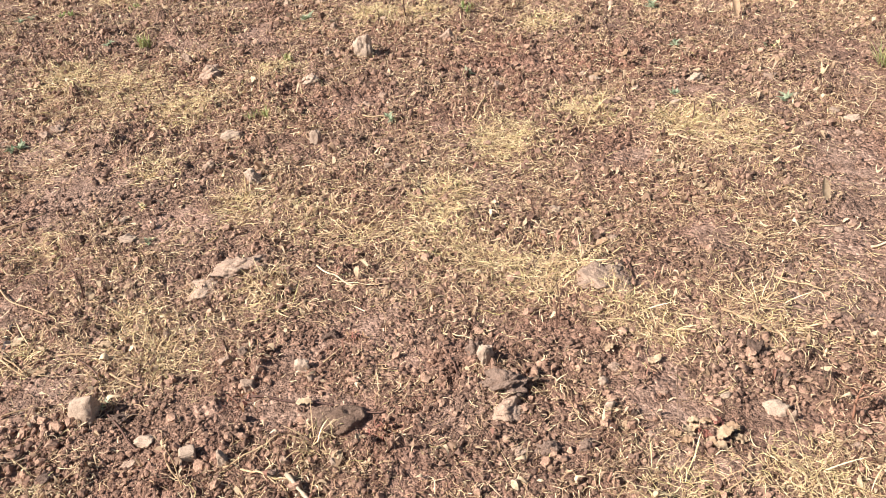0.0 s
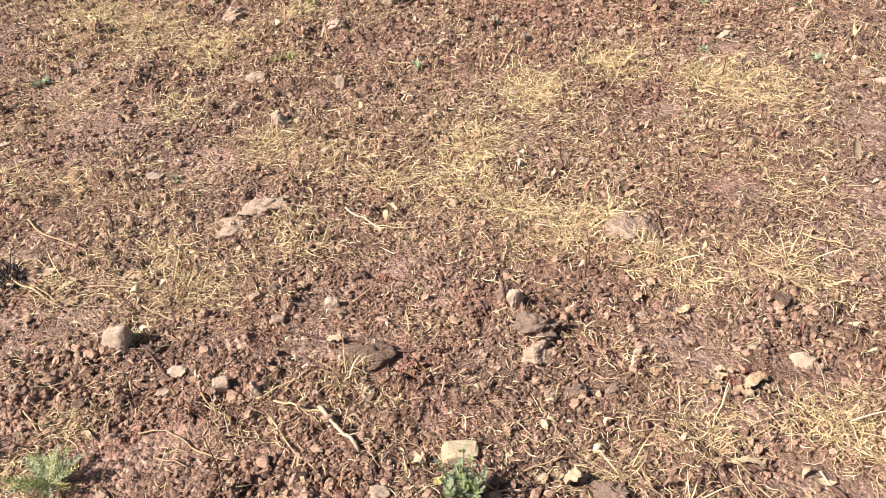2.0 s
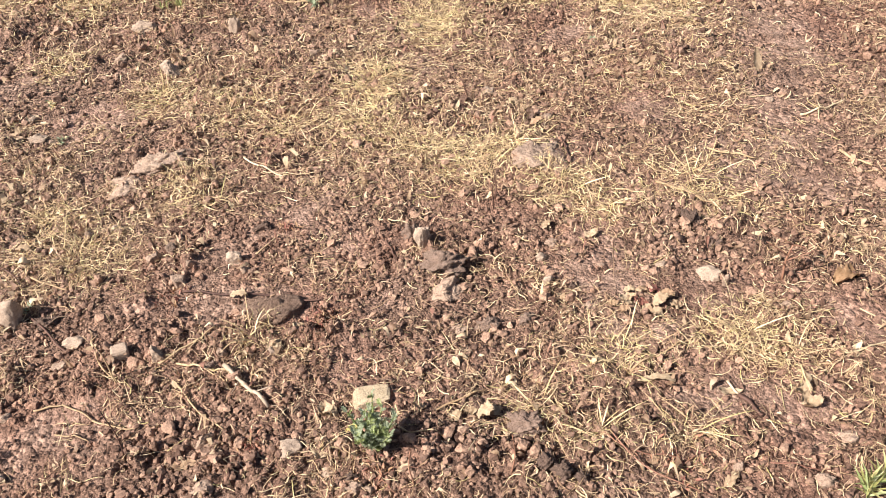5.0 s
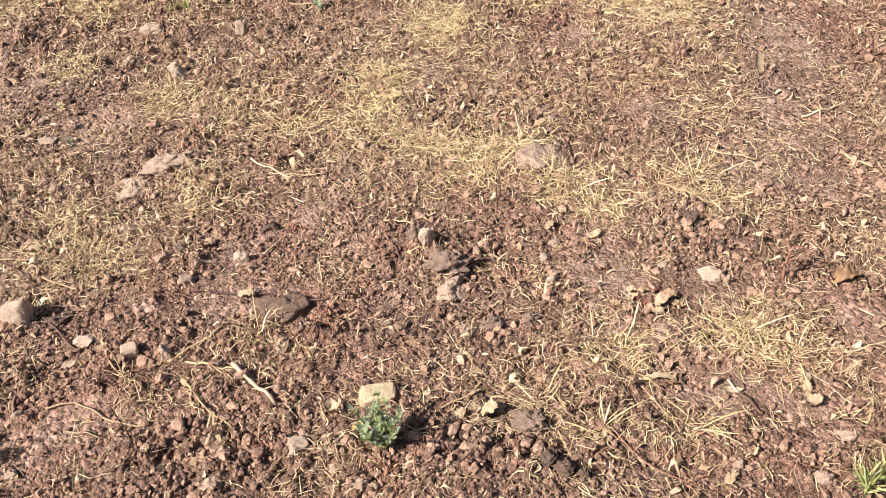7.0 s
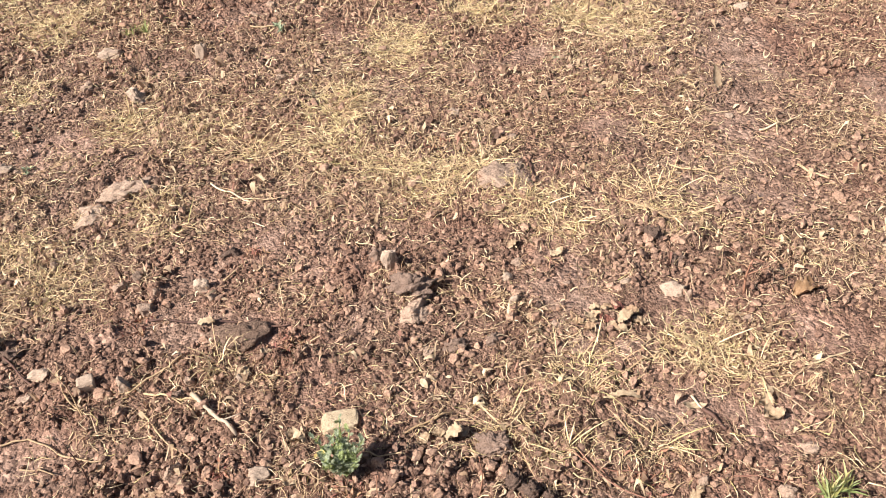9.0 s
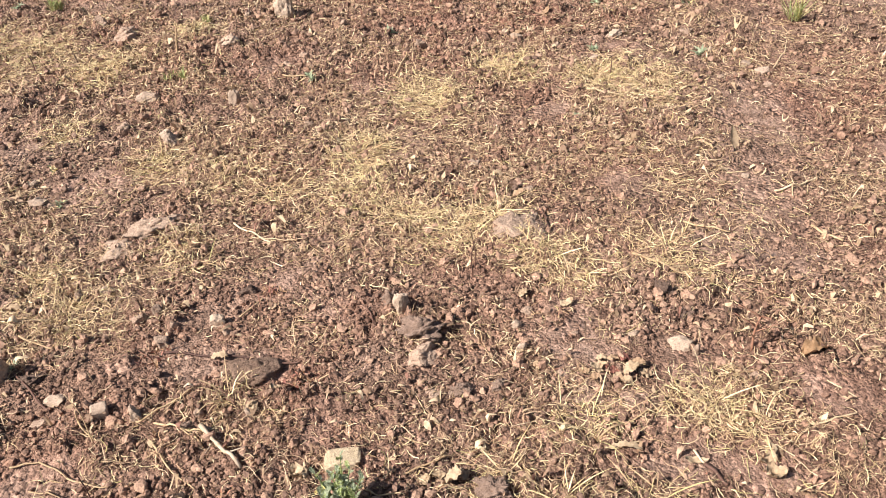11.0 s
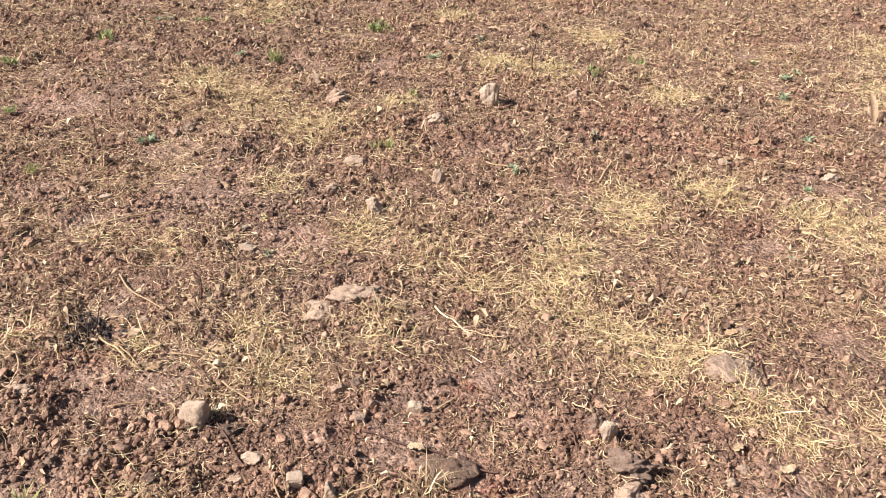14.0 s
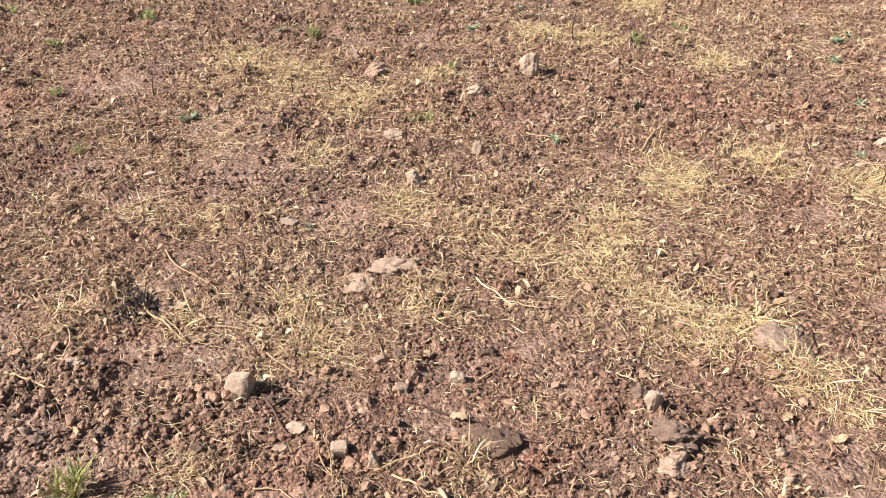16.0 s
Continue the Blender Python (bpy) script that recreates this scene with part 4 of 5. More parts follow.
# ---- black stump remains and a dark soil hole ----
def black_heap(x, y, wide, pieces, label):
    rng = np.random.RandomState(next(SEEDS))
    top = thing("char_shade_heap", x, y, label, "stump")
    for _ in range(pieces):
        v = lump(2, rng, 0.8, 0.3) * rng.uniform(0.03, 0.085) * wide * rng.uniform(0.6, 1.4, 3)
        dx, dy = rng.normal(0, 0.28, 2) * wide
        v += [dx, dy, float(height(x + dx, y + dy)) - top.location[2] + 0.02 * wide]
        part("charred_piece", mesh_of("charred_piece", v, BALLS[2][1], CHAR_SHADE), top)
    for _ in range(pieces // 3):
        a, r = rng.rand() * 6.28, rng.uniform(0.0, 0.4) * wide
        p = np.array([np.cos(a) * r, np.sin(a) * r, 0.0])
        q = p + [rng.normal(0, 0.12) * wide, rng.normal(0, 0.12) * wide, rng.uniform(0.15, 0.42) * wide]
        p[2] = float(height(x + p[0], y + p[1])) - top.location[2] - 0.004
        part("burnt_stalk", tube_mesh("burnt_stalk", np.linspace(p, q, 4), np.linspace(0.0032, 0.0014, 4), CHAR_SHADE), top)


black_heap(-1.475, 1.80, 0.17, 70, "black carbonised plant stump in a hollow")
# only a dark hole in the soil: its shade made as near-black lumps
black_heap(-1.045, 1.86, 0.08, 16, "near-black lumps for the shade of a small soil hole")


# ---- green plants ----
def frond_mesh(name, long, wide, mat, rng, pairs=11):
    """A feathery leaf along +y: a midrib with narrow forked leaflets on both sides."""
    mid = np.stack([0 * np.arange(6.0), np.linspace(0, long, 6), long * 0.25 * (np.linspace(0, 1, 6) - 0.8 * np.linspace(0, 1, 6) ** 2)], 1)
    paths, sides, widths = [], [], []
    for k in range(pairs):
        at = 0.12 + 0.86 * k / (pairs - 1)
        root = np.array([0, at * long, long * 0.25 * (at - 0.8 * at * at)])
        for s in (-1, 1):
            reach = wide * (0.55 * np.sin(np.pi * (0.15 + 0.8 * at)) + 0.08) * rng.uniform(0.7, 1.2)
            for fork in (-0.35, 0.25):
                tip = root + reach * np.array([s * (0.8 + fork * 0.3), 0.6 + fork, rng.uniform(-0.1, 0.6)])
                paths.append([root, (root + tip) / 2 + [0, 0, 0.12 * reach], tip])
                sides.append([[0.5 * s, -0.8, rng.uniform(-0.6, 0.6)]] * 3)
                widths.append(np.array([0.9, 1.0, 0.35]) * max(0.0028, 0.1 * wide))
    v, f = strips(np.array(paths), np.array(sides, float), np.array(widths))
    mv, mf = strips(mid[None], np.repeat([[[1.0, 0, 0]]], 6, 1), np.full((1, 6), max(0.0018, 0.05 * wide)))
    return mesh_of(name, np.concatenate([v, mv]), np.concatenate([f, mf + len(v)]), mat, True)


def plant_F(x, y, wide, tall):
    """A low round plant of feathery leaves."""
    rng = np.random.RandomState(next(SEEDS))
    top = thing("feathery_weed", x, y, "low round grey-green weed with feathery leaves", "weed")
    kinds = [frond_mesh("frond", wide * 0.56, wide * 0.17, m, rng, 9) for m in (GREEN_FEATHER, GREEN_YELLOW, GREEN_GREY)]
    for k in range(32):
        set_leaf("frond", kinds[k % 3], top, rng, k * 2.4 + rng.normal(0, 0.2), rng.uniform(0.0, 0.75), rng.normal(0, 0.4), (0, 0, 0.008), rng.uniform(0.6, 1.1))


def plant_f(x, y, wide, tall):
    """An upright bushy feathery plant with several stems."""
    rng = np.random.RandomState(next(SEEDS))
    top = thing("feathery_weed", x, y, "upright bushy green feathery weed before a sandstone block", "weed")
    kinds = [frond_mesh("frond", wide * 0.36, wide * 0.2, m, rng, 8) for m in (GREEN_FEATHER, GREEN_GREY, GREEN_GREY)]
    for s in range(17):
        a, lean = s * 2.4 + rng.normal(0, 0.2), rng.uniform(0.1, 0.6)
        rise = tall * rng.uniform(0.4, 0.72)
        tip = np.array([np.cos(a) * lean, np.sin(a) * lean, 1.0]) * rise
        pts = np.linspace(0, 1, 6)[:, None] ** 0.9 * tip
        stalk = part("stem", tube_mesh("stem", pts, np.linspace(0.002, 0.0011, 6), GREEN_FEATHER, 5), top)
        for k in range(14):
            at = 0.1 + 0.9 * k / 13
            set_leaf("frond", kinds[k % 3], stalk, rng, k * 2.4 + s, rng.uniform(0.25, 1.0), rng.normal(0, 0.3), tuple(at**0.9 * tip), rng.uniform(0.55, 0.95) * (1.15 - 0.5 * at))


def leafy(x, y, wide, tall, name, label, mats, count, long, broad, low, high, teeth=0.0, mounds=1):
    rng = np.random.RandomState(next(SEEDS))
    top = thing(name, x, y, label, "weed", "small green weeds")
    kinds = [leaf_mesh("leaf", wide * long * f, wide * broad * f, m, 0.35, 0.45, 7, teeth) for m in mats for f in (0.8, 1.0)]
    for c in range(mounds):
        mid = rng.normal(0, 0.2, 2) * wide if mounds > 1 else (0.0, 0.0)
        z = float(height(x + mid[0], y + mid[1])) - top.location[2] + 0.002
        for k in range(count // mounds):
            set_leaf("leaf", kinds[rng.randint(len(kinds))], top, rng, k * 2.4 + rng.normal(0, 0.25), rng.uniform(low, high), rng.normal(0, 0.35), (mid[0], mid[1], z + rng.uniform(0, 0.12) * tall), rng.uniform(0.55, 1.1))


def plant_R(x, y, wide, tall):
    leafy(x, y, wide, tall, "rosette_weed", "small blue-green rosette weed on dry soil", (GREEN_GREY, GREEN_GREY), 32, 0.5, 0.13, 0.0, 0.9, 0.2, 2)


def plant_D(x, y, wide, tall):
    leafy(x, y, wide, tall, "small_dark_weed", "small dull dark green weed with faded leaves", (GREEN_DARK, GREEN_GREY, STRAW_GREENISH), 26, 0.36, 0.11, 0.0, 0.8, 0.1, 3)


def plant_G(x, y, wide, tall):
    leafy(x, y, wide, tall, "green_weed", "bushy fresh green weed among dry straw", (GREEN, GREEN_FEATHER, GREEN_FEATHER), 48, 0.36, 0.07, 0.2, 1.2, 0.15, 5)


def plant_Y(x, y, wide, tall):
    leafy(x, y, wide, tall, "yellow_green_weed", "yellow-green upright weed with narrow leaves", (GREEN_YELLOW, GREEN_YELLOW, GREEN_FEATHER), 84, max(0.5, 0.75 * tall / wide), 0.055, 0.45, 1.4, 0.0, 7)


plant_F(-1.020, 1.045, 0.155, 0.109)
plant_f(-0.104, 0.990, 0.084, 0.150)
plant_Y(0.852, 0.782, 0.110, 0.085)
plant_R(-0.982, 1.530, 0.037, 0.034)
plant_Y(-1.270, 1.115, 0.095, 0.130)
plant_R(-1.960, 3.137, 0.070, 0.043)
plant_R(-0.316, 3.220, 0.071, 0.050)
plant_D(-1.226, 2.583, 0.069, 0.055)
plant_D(-1.090, 2.348, 0.056, 0.038)
plant_Y(-1.749, 4.402, 0.110, 0.118)
plant_Y(-0.907, 3.358, 0.091, 0.070)
plant_Y(-0.895, 4.081, 0.068, 0.061)
plant_G(-1.360, 5.291, 0.188, 0.077)
plant_R(-0.889, 4.761, 0.085, 0.078)
plant_G(0.063, 4.709, 0.152, 0.159)
plant_G(0.360, 5.017, 0.175, 0.112)
plant_R(1.248, 4.970, 0.109, 0.094)
plant_R(1.116, 4.613, 0.110, 0.088)
plant_R(1.125, 3.960, 0.090, 0.077)
plant_D(1.591, 3.863, 0.100, 0.113)
plant_R(-0.652, 5.239, 0.075, 0.067)
plant_G(-2.903, 4.566, 0.185, 0.092)
plant_R(-2.025, 4.520, 0.098, 0.053)
plant_R(-2.737, 5.028, 0.100, 0.067)
plant_G(-2.478, 5.086, 0.117, 0.067)
plant_G(-2.083, 5.186, 0.085, 0.085)
plant_R(0.983, 3.349, 0.068, 0.045)
plant_D(1.099, 5.274, 0.132, 0.066)
plant_R(0.760, 2.717, 0.053, 0.041)
plant_R(1.405, 3.213, 0.093, 0.053)
plant_Y(1.984, 3.533, 0.071, 0.177)
plant_R(0.053, 3.689, 0.075, 0.052)
plant_G(-3.062, 3.924, 0.140, 0.085)
plant_G(-2.696, 3.321, 0.096, 0.111)
plant_R(-1.952, 3.168, 0.083, 0.052)
plant_G(-3.782, 4.509, 0.144, 0.072)
plant_G(-2.930, 4.646, 0.096, 0.057)
plant_Y(-2.242, 2.746, 0.073, 0.057)
plant_D(1.288, 5.032, 0.136, 0.077)
plant_R(-0.906, 4.790, 0.121, 0.107)
plant_G(-1.336, 5.269, 0.163, 0.102)
plant_R(2.201, 5.357, 0.066, 0.082)


# ---- reddish withered plants ----
def red_plant(x, y, wide):
    rng = np.random.RandomState(next(SEEDS))
    top = thing("withered_red_weed", x, y, "withered low weed with reddish brown leaves", "weed", "withered red weeds")
    kinds = [leaf_mesh("leaf", s, s * 0.3, m, 0.5, 0.5, 6) for s in (0.012, 0.019) for m in (LEAF_RED, LEAF_RED, LEAF_ORANGE)]
    for _ in range(5):
        p, q = rng.normal(0, 0.1, 2) * wide, rng.normal(0, 0.42, 2) * wide
        xy = np.linspace(p, q, 5)
        z = height(xy[:, 0] + x, xy[:, 1] + y) - top.location[2] + np.array([0.0, 0.006, 0.009, 0.008, 0.005])
        part("stem", tube_mesh("stem", np.column_stack([xy, z]), np.linspace(0.0014, 0.0009, 5), STEM_RED, 5), top)
    for _ in range(int(np.clip(wide * 620, 26, 64))):
        d = rng.normal(0, 0.3, 2) * wide
        set_leaf("leaf", kinds[rng.randint(6)], top, rng, rng.rand() * 6.28, rng.uniform(0.0, 1.2), rng.normal(0, 0.6), (d[0], d[1], float(height(x + d[0], y + d[1])) - top.location[2] + 0.003), rng.uniform(0.6, 1.2))


red_plant(-0.230, 1.383, 0.071)
red_plant(-0.336, 1.770, 0.055)
red_plant(-0.365, 1.041, 0.062)
red_plant(0.230, 2.206, 0.076)
red_plant(0.508, 0.877, 0.124)
red_plant(-0.098, 0.930, 0.064)
red_plant(-1.044, 0.963, 0.055)
red_plant(-0.608, 1.519, 0.081)

# ---- large dry leaves ----
LEAF_KINDS = {
    "p": (LEAF_PALE, "pale bleached dry leaf lying on soil", 0.35, 0.5), "t": (LEAF_TAN, "tan dry leaf lying on soil", 0.3, 0.4),
    "r": (LEAF_RED, "red-brown dry leaf on the ground", 0.3, 0.5), "d": (LEAF_DARK, "dark curled dead leaf standing on edge", 0.9, 0.7),
    "c": (LEAF_PALE, "pale dry leaf curled up on itself", 1.2, 1.2), "o": (LEAF_ORANGE, "orange-brown crumpled dry leaf", 0.8, 0.9),
    "y": (LEAF_YELLOW, "yellowed fallen leaf on the ground", 0.3, 0.4), "u": (LEAF_PALE, "pale folded dry leaf standing upright on soil", 0.8, 0.2),
    "k": (LEAF_TAN, "long pale curved strip of dry husk", 0.7, 0.35),
}


def dry_leaf(x, y, long, wide, style):
    rng = np.random.RandomState(next(SEEDS))
    mat, label, cup, arch = LEAF_KINDS[style]
    u, w = np.meshgrid(np.linspace(-1, 1, 13), np.linspace(-1, 1, 7), indexing="ij")
    half = wide / 2 * np.clip(np.cos(np.abs(u) ** 1.5 * 1.42), 0.05, 1) * (1 + (0.2 if style in "uk" else 0.55) * swell(u * 3 + next(SEEDS), np.sign(w), 0.6))
    px, py = u * long / 2, w * half
    bend = arch * rng.uniform(0.5, 1.2) / (long / 2)
    fold = cup * rng.uniform(0.6, 1.3) / (wide / 2)
    a, b = px * bend, py * fold
    gx, gy = np.sin(a) / bend, np.sin(b) / fold
    gz = (1 - np.cos(a)) / bend * rng.choice([-1, 1]) + (1 - np.cos(b)) / fold + (0.08 if style in "uk" else 0.3) * wide * swell(u * 2, w * 2 + next(SEEDS), 0.6)
    v = np.stack([gx, gy, gz], -1).reshape(-1, 3)
    # upright ones stand on their tip, the rest lie with a small tilt
    tilt = rng.uniform(0.95, 1.25) if style in "ud" else 0.9 if style == "k" else rng.normal(0, 0.22)
    v = v @ np.array([[np.cos(tilt), 0, np.sin(tilt)], [0, 1, 0], [-np.sin(tilt), 0, np.cos(tilt)]])
    turn = {"u": 1.9, "d": 1.2, "k": 1.75}.get(style, rng.uniform(-0.7, 0.7))
    v[:, :2] = v[:, :2] @ np.array([[np.cos(turn), np.sin(turn)], [-np.sin(turn), np.cos(turn)]])
    v[:, 2] -= v[:, 2].min()
    under = v.copy()
    under[:, 2] += 0.0009
    i, j = np.meshgrid(np.arange(12), np.arange(6), indexing="ij")
    q = (i * 7 + j).ravel()
    f = np.stack([q, q + 1, q + 8, q + 7], -1)
    faces = np.concatenate([f[:, ::-1], f + len(v)])
    ob = new("dry_leaf", mesh_of("dry_leaf", np.concatenate([v, under]), faces, mat, True))
    ob.location = (x, y, float(height(x, y)) + 0.001)
    tagged(ob, label, "leaf", "fallen dry leaves")


dry_leaf(1.254, 2.387, 0.093, 0.035, "u")
dry_leaf(1.549, 4.373, 0.181, 0.045, "k")
dry_leaf(0.435, 2.217, 0.041, 0.033, "d")
dry_leaf(0.446, 2.175, 0.050, 0.025, "t")
dry_leaf(0.863, 2.532, 0.056, 0.036, "p")
dry_leaf(0.393, 2.321, 0.045, 0.032, "p")
dry_leaf(0.838, 3.867, 0.081, 0.035, "t")
dry_leaf(1.169, 2.246, 0.043, 0.018, "p")
dry_leaf(0.443, 1.657, 0.038, 0.027, "p")
dry_leaf(0.494, 1.607, 0.045, 0.023, "p")
dry_leaf(0.381, 1.661, 0.032, 0.021, "p")
dry_leaf(0.594, 1.323, 0.048, 0.029, "p")
dry_leaf(0.553, 1.338, 0.042, 0.024, "r")
dry_leaf(0.559, 1.313, 0.036, 0.022, "p")
dry_leaf(0.530, 1.357, 0.037, 0.022, "t")
dry_leaf(0.566, 1.368, 0.041, 0.021, "t")
dry_leaf(0.506, 1.316, 0.031, 0.020, "t")
dry_leaf(-0.443, 1.502, 0.052, 0.024, "p")
dry_leaf(-0.337, 1.310, 0.039, 0.026, "p")
dry_leaf(-0.281, 1.355, 0.030, 0.023, "p")
dry_leaf(-1.224, 1.677, 0.043, 0.022, "t")
dry_leaf(-0.511, 1.008, 0.061, 0.024, "t")
dry_leaf(-0.206, 1.103, 0.054, 0.042, "c")
dry_leaf(-0.216, 0.990, 0.048, 0.029, "c")
dry_leaf(-0.613, 1.034, 0.028, 0.018, "c")
dry_leaf(-0.155, 1.048, 0.031, 0.020, "y")
dry_leaf(-0.049, 0.932, 0.030, 0.017, "p")
dry_leaf(0.821, 1.034, 0.060, 0.032, "c")
dry_leaf(0.826, 0.996, 0.064, 0.044, "c")
dry_leaf(0.526, 1.099, 0.081, 0.017, "p")
dry_leaf(0.670, 1.051, 0.059, 0.017, "p")
dry_leaf(1.073, 1.345, 0.088, 0.044, "o")
dry_leaf(0.593, 1.368, 0.034, 0.027, "r")
dry_leaf(0.595, 0.838, 0.047, 0.020, "p")
dry_leaf(0.100, 1.064, 0.033, 0.022, "p")
dry_leaf(0.065, 1.053, 0.038, 0.025, "p")
dry_leaf(-0.894, 1.024, 0.040, 0.015, "p")
dry_leaf(-0.992, 1.190, 0.049, 0.015, "p")
dry_leaf(-0.634, 1.101, 0.029, 0.015, "t")
dry_leaf(-0.200, 1.090, 0.043, 0.027, "c")
dry_leaf(-0.445, 1.022, 0.039, 0.011, "p")
dry_leaf(-2.077, 3.584, 0.054, 0.023, "p")
dry_leaf(-2.409, 2.975, 0.061, 0.027, "p")
dry_leaf(0.935, 4.703, 0.056, 0.035, "p")
dry_leaf(1.255, 5.178, 0.056, 0.033, "p")
dry_leaf(-1.662, 1.770, 0.069, 0.028, "r")
dry_leaf(-1.455, 1.625, 0.028, 0.013, "p")
dry_leaf(-1.691, 1.518, 0.042, 0.023, "t")
dry_leaf(-1.072, 1.783, 0.056, 0.025, "p")
dry_leaf(0.660, 3.608, 0.072, 0.031, "t")
dry_leaf(1.036, 5.870, 0.065, 0.040, "p")
dry_leaf(-0.581, 5.516, 0.123, 0.042, "p")
dry_leaf(-0.196, 3.454, 0.059, 0.024, "p")
dry_leaf(-0.499, 4.459, 0.088, 0.023, "t")
dry_leaf(-1.257, 1.774, 0.048, 0.016, "p")
dry_leaf(-1.348, 1.812, 0.061, 0.027, "p")
dry_leaf(-1.234, 1.690, 0.058, 0.019, "p")

dry_leaf(0.515, 1.345, 0.038, 0.024, "p")
dry_leaf(0.618, 1.352, 0.044, 0.026, "t")
dry_leaf(0.632, 1.318, 0.036, 0.024, "p")
dry_leaf(0.482, 1.338, 0.034, 0.020, "t")
dry_leaf(0.578, 1.292, 0.040, 0.025, "c")
dry_leaf(0.540, 1.384, 0.036, 0.022, "c")
dry_leaf(0.128, 1.046, 0.052, 0.036, "p")
dry_leaf(0.150, 1.060, 0.044, 0.030, "c")
dry_leaf(-0.010, 1.088, 0.034, 0.020, "t")

# ---- twigs, stalks and stems ----
TWIG_KINDS = {
    "w": ("stick", STICK_WHITE, "bleached whitish broken stick on the soil"), "d": ("twig", STEM_DARK, "thin dark brown dead stem lying on soil"),
    "s": ("straw_stalk", STEM_STRAW, "long tan dry stalk lying on the ground"), "p": ("straw_stalk", STEM_PALE, "thick pale bleached stalk on the ground"),
    "r": ("twig", STEM_RED, "thin reddish dry stem"), "b": ("twig", STEM_RED, "branched reddish brown dead weed stem"),
}


def twig(x, y, x2, y2, thick, style):
    rng = np.random.RandomState(next(SEEDS))
    name, mat, label = TWIG_KINDS[style]
    thick *= 0.65 if style == "p" else 1.0
    s = np.linspace(0, 1, 12)
    far = math.hypot(x2 - x, y2 - y)
    across = np.array([-(y2 - y), x2 - x]) / far
    sway = far * (0.05 * np.sin(np.pi * s) * rng.normal(0, 1.0) + 0.022 * np.sin(2 * np.pi * s + rng.rand() * 6) * (s * (1 - s) * 4))
    if style == "w":
        sway *= 0.1
    xy = np.outer(1 - s, [x, y]) + np.outer(s, [x2, y2]) + sway[:, None] * across
    r = max(thick * 0.55, 0.0016) * np.linspace(1.05, 0.7, 12) * (1 + 0.12 * rng.normal(size=12) * (style == "w"))
    g = height(xy[:, 0], xy[:, 1])
    straight = np.linspace(g[0], g[-1], 12) + 0.06 * far * np.sin(np.pi * s) * rng.uniform(0, 0.6)
    pts = np.column_stack([xy, np.maximum(g + 0.7 * r + 0.006, straight + r)])
    if style in "wp" and far > 0.05:
        top = thing(name, x, y, label, "stick" if style == "w" else "stalk", "dead stalks")
        base = np.array([*top.location])
        shaft = part("shaft", tube_mesh("shaft", pts - base, r, mat, 8), top)
        for at in (4, 8):
            side = across * rng.choice([-1, 1]) * far * 0.22
            tip = pts[at] + [*(side + (xy[-1] - xy[0]) * 0.12), 0.004]
            tip[2] = max(tip[2], float(height(tip[0], tip[1])) + 0.002)
            part("side_shoot", tube_mesh("side_shoot", np.linspace(pts[at], tip, 4) - base, np.linspace(r[at] * 0.5, r[at] * 0.25, 4), mat, 5), shaft)
        return
    ob = new(name, tube_mesh(name, pts - [x, y, g[0]], r, mat, 6))
    ob.location = (x, y, float(g[0]))
    tagged(ob, label, "stalk" if name == "straw_stalk" else "twig", "dead stalks")


def stem(x, y, tall, drift, thick, style):
    """A dead stem that still stands."""
    rng = np.random.RandomState(next(SEEDS))
    _, mat, _ = TWIG_KINDS[style]
    top = thing("standing_stem", x, y, "branched reddish brown dead weed stem, still standing" if style == "b" else "thin dead weed stem standing in the soil", "stem", "standing dead stems")
    s = np.linspace(0, 1, 8)
    pts = np.column_stack([drift * s**1.3 + 0.03 * tall * np.sin(5 * s + rng.rand() * 6), 0.1 * tall * s * rng.normal(), tall * s - 0.004])
    stalk = part("stalk", tube_mesh("stalk", pts, max(thick * 0.5, 0.0012) * np.linspace(1.0, 0.6, 8), mat, 6), top)
    for k in range(7 if style == "b" else 2):
        at = rng.randint(3, 8) if style == "b" else rng.randint(4, 8)
        a = rng.rand() * 6.28
        tip = pts[at] + np.array([np.cos(a), 0.6 * np.sin(a), rng.uniform(0.1, 0.8)]) * tall * (0.55 if style == "b" else 0.16)
        part("branch", tube_mesh("branch", np.linspace(pts[at], tip, 5) + np.array([[0, 0, 0.012 * tall * math.sin(q)] for q in (0, 1, 2, 2.5, 3)]), max(thick * 0.3, 0.0009) * np.linspace(1, 0.5, 5), mat, 5), stalk)


twig(-0.447, 1.255, -0.339, 1.133, 0.0099, "w")
twig(-1.213, 1.780, -0.960, 1.509, 0.0037, "d")
twig(-0.977, 1.516, -0.841, 1.370, 0.0053, "d")
stem(-0.685, 1.232, 0.128, -0.027, 0.0036, "s")
twig(-1.535, 2.097, -1.289, 1.930, 0.0050, "s")
twig(-1.378, 1.760, -1.260, 1.672, 0.0056, "s")
twig(-0.592, 1.539, -0.351, 1.489, 0.0051, "d")
twig(-0.335, 1.474, -0.225, 1.458, 0.0059, "d")
twig(-0.486, 2.119, -0.351, 2.005, 0.0087, "p")
twig(-0.422, 2.043, -0.249, 2.012, 0.0049, "p")
twig(-0.412, 1.661, -0.360, 1.730, 0.0053, "s")
twig(-1.329, 2.187, -1.189, 1.970, 0.0051, "d")
twig(-0.609, 1.296, -0.485, 1.392, 0.0046, "s")
twig(-0.566, 1.291, -0.435, 1.238, 0.0050, "s")
twig(-0.554, 1.224, -0.434, 1.086, 0.0043, "s")
twig(-0.434, 1.086, -0.445, 1.022, 0.0035, "s")
stem(-0.382, 1.198, 0.070, 0.012, 0.0048, "s")
twig(-0.551, 1.283, -0.434, 1.201, 0.0038, "s")
stem(-0.035, 0.900, 0.133, 0.003, 0.0037, "r")
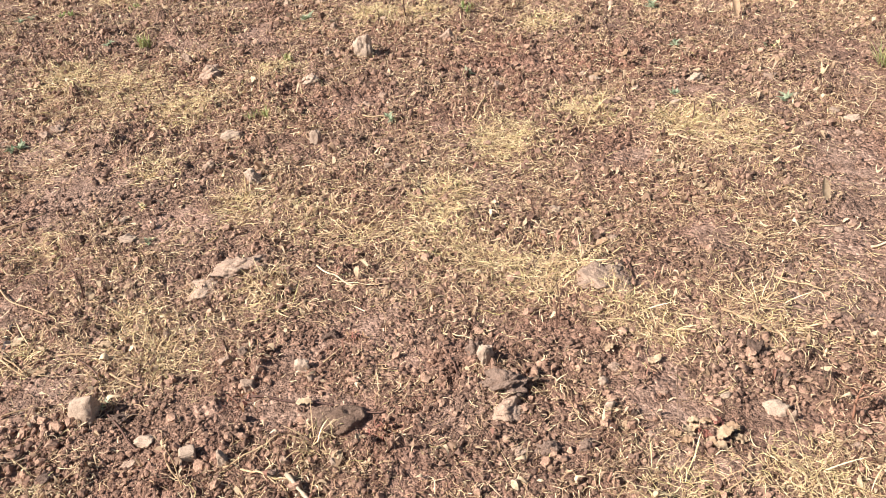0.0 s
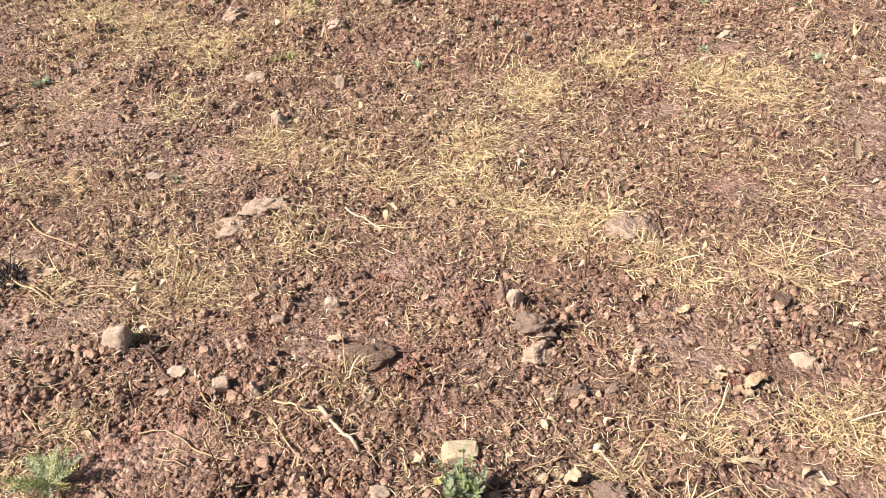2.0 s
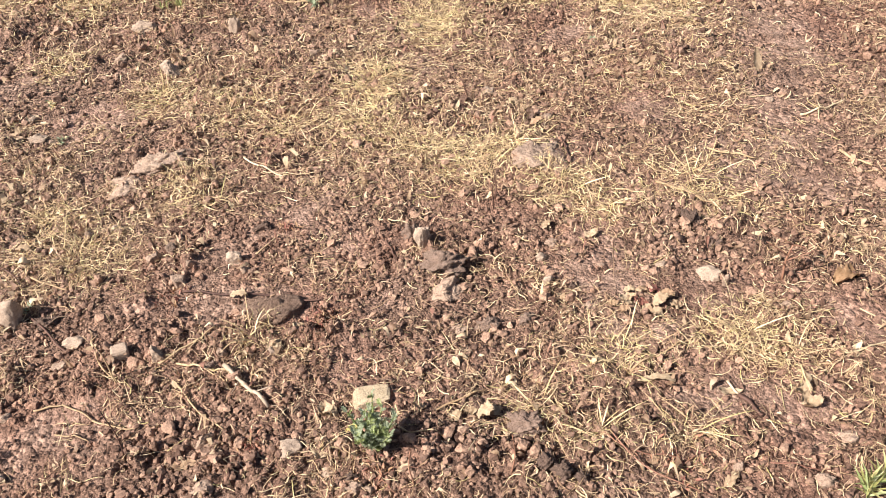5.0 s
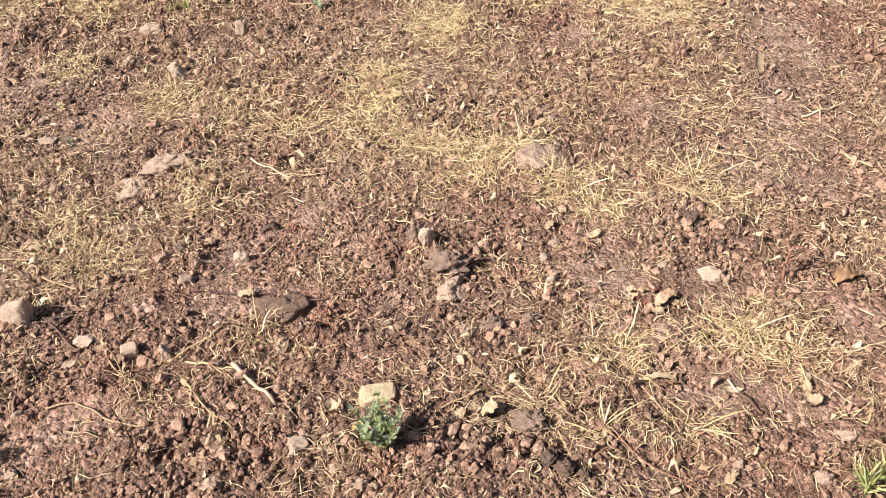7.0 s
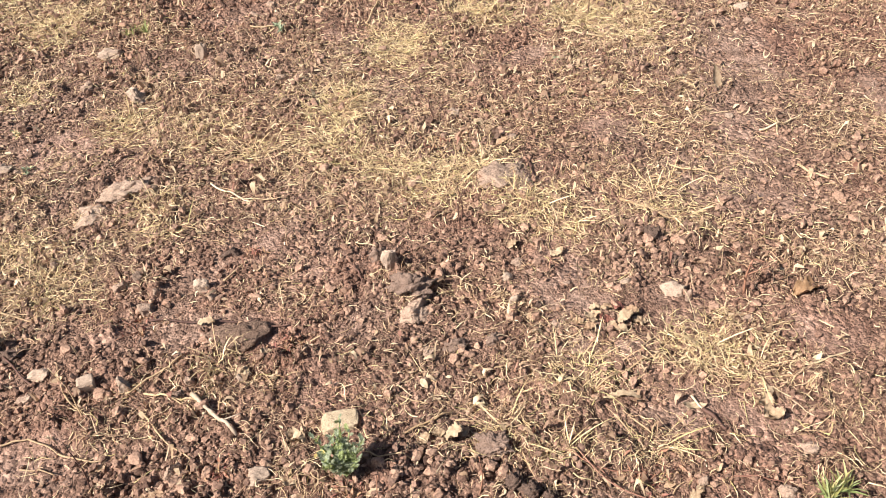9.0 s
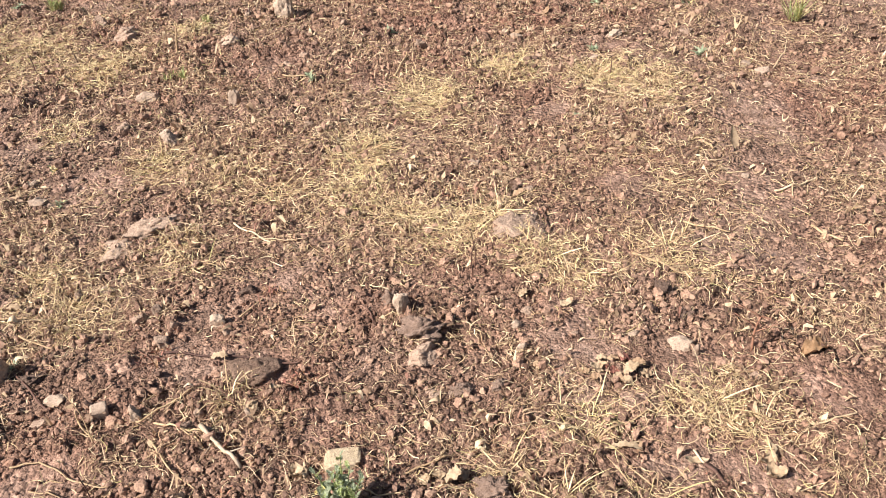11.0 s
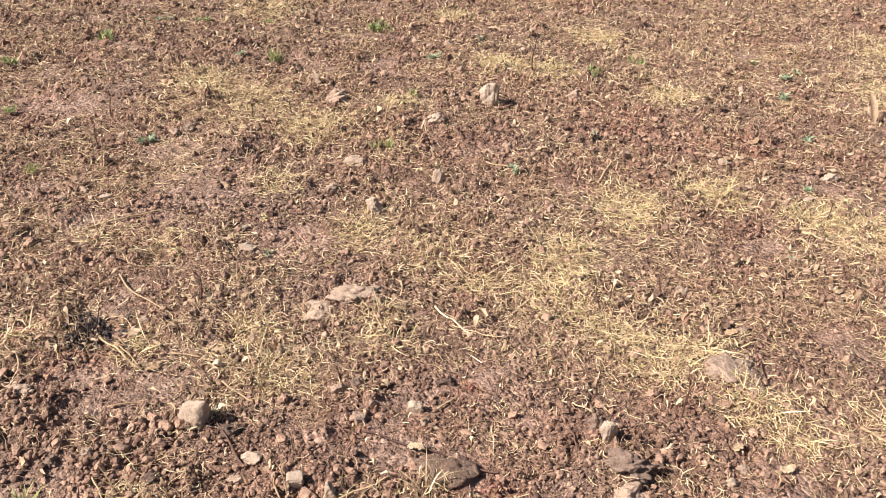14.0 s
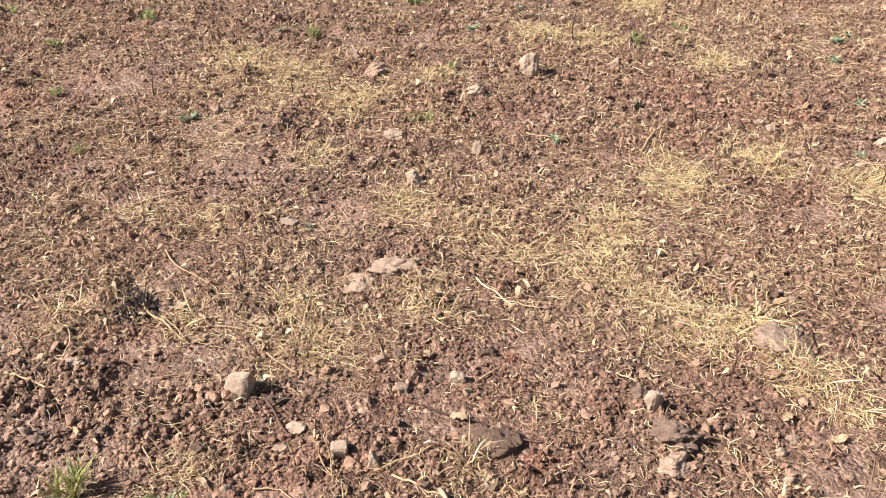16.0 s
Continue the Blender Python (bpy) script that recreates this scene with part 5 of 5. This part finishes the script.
twig(-0.058, 1.033, 0.040, 1.001, 0.0034, "s")
twig(0.023, 1.073, 0.142, 1.119, 0.0046, "s")
twig(0.030, 1.177, 0.086, 1.140, 0.0036, "s")
twig(-0.868, 1.190, -0.803, 1.199, 0.0043, "s")
twig(-0.806, 1.199, -0.729, 1.149, 0.0043, "s")
twig(-0.729, 1.149, -0.625, 1.114, 0.0042, "s")
twig(-0.806, 1.124, -0.724, 1.096, 0.0035, "s")
stem(-0.748, 1.310, 0.046, 0.000, 0.0038, "s")
twig(-0.748, 1.310, -0.685, 1.234, 0.0045, "s")
stem(-0.635, 1.040, 0.159, -0.006, 0.0034, "d")
twig(-0.881, 0.937, -0.816, 0.885, 0.0049, "s")
twig(-1.180, 1.268, -1.121, 1.210, 0.0044, "s")
stem(-0.900, 0.953, 0.051, -0.005, 0.0033, "d")
twig(-0.549, 0.996, -0.556, 0.921, 0.0039, "d")
stem(0.167, 0.901, 0.133, 0.002, 0.0037, "r")
twig(0.141, 1.093, 0.182, 1.083, 0.0040, "s")
twig(0.468, 1.132, 0.646, 1.204, 0.0046, "s")
twig(0.477, 1.099, 0.565, 1.111, 0.0057, "p")
# one lying husk, pale half then dark half, built as two twigs
twig(0.675, 1.078, 0.686, 1.040, 0.0079, "p")
twig(0.686, 1.040, 0.714, 0.977, 0.0089, "d")
twig(0.499, 0.980, 0.505, 0.911, 0.0038, "d")
stem(0.919, 1.372, 0.112, 0.007, 0.0074, "b")
stem(0.262, 1.803, 0.134, -0.006, 0.0044, "d")
twig(0.508, 2.071, 0.509, 1.959, 0.0049, "d")
twig(0.732, 1.811, 0.817, 1.735, 0.0055, "s")
twig(0.801, 1.720, 0.915, 1.631, 0.0053, "s")
twig(0.935, 1.953, 1.054, 1.876, 0.0058, "s")
twig(-0.057, 1.660, -0.032, 1.560, 0.0053, "d")
twig(-0.077, 1.768, 0.009, 1.728, 0.0066, "p")
twig(0.607, 1.794, 0.718, 1.726, 0.0044, "s")
twig(0.367, 0.960, 0.458, 0.866, 0.0032, "r")
twig(0.381, 0.968, 0.548, 0.811, 0.0032, "r")
twig(0.411, 0.926, 0.529, 0.893, 0.0032, "r")
twig(0.954, 1.115, 1.078, 1.140, 0.0070, "p")
twig(1.059, 1.247, 1.102, 1.185, 0.0055, "p")
twig(0.685, 0.865, 0.799, 0.837, 0.0031, "r")
twig(0.219, 2.592, 0.245, 2.491, 0.0071, "d")
stem(0.247, 2.373, 0.066, -0.013, 0.0067, "d")
stem(0.628, 2.274, 0.092, -0.006, 0.0052, "d")
twig(0.844, 2.929, 0.982, 2.871, 0.0124, "p")
stem(0.987, 3.079, 0.088, -0.003, 0.0064, "d")
twig(1.161, 2.450, 1.183, 2.348, 0.0054, "s")
twig(1.652, 2.992, 1.768, 3.149, 0.0078, "p")
twig(1.768, 3.149, 1.864, 3.344, 0.0065, "p")
twig(1.630, 3.032, 1.671, 2.982, 0.0079, "p")
twig(1.279, 2.078, 1.452, 2.139, 0.0098, "p")
twig(1.338, 2.084, 1.325, 2.040, 0.0061, "p")
twig(1.307, 1.872, 1.363, 1.784, 0.0080, "s")
twig(0.738, 1.817, 0.903, 1.648, 0.0067, "s")
stem(0.246, 1.766, 0.144, 0.011, 0.0044, "d")
stem(1.542, 2.535, 0.107, -0.007, 0.0056, "d")
twig(0.823, 1.983, 0.829, 1.784, 0.0059, "s")
twig(-1.801, 2.344, -1.579, 2.575, 0.0070, "s")
stem(-2.132, 3.057, 0.094, -0.003, 0.0068, "d")
stem(-2.254, 3.410, 0.082, 0.000, 0.0074, "d")
stem(-0.283, 4.663, 0.221, 0.000, 0.0089, "d")
twig(0.061, 3.209, 0.127, 3.446, 0.0081, "s")
twig(0.811, 2.893, 0.935, 2.844, 0.0087, "p")
twig(-1.667, 1.442, -1.476, 1.396, 0.0062, "s")
twig(-1.451, 1.793, -1.255, 1.665, 0.0069, "s")
stem(-1.224, 2.017, 0.108, 0.010, 0.0061, "d")
twig(-1.263, 1.498, -1.140, 1.538, 0.0051, "s")
twig(-1.631, 1.661, -1.561, 1.578, 0.0056, "s")
twig(-1.199, 1.748, -1.006, 1.732, 0.0056, "s")
twig(-1.014, 1.661, -0.904, 1.601, 0.0064, "s")
stem(-0.955, 3.643, 0.158, 0.012, 0.0087, "s")
twig(-0.431, 3.291, -0.134, 3.197, 0.0057, "s")
stem(-1.421, 3.607, 0.096, -0.006, 0.0062, "d")
stem(-1.593, 3.548, 0.095, -0.012, 0.0074, "d")
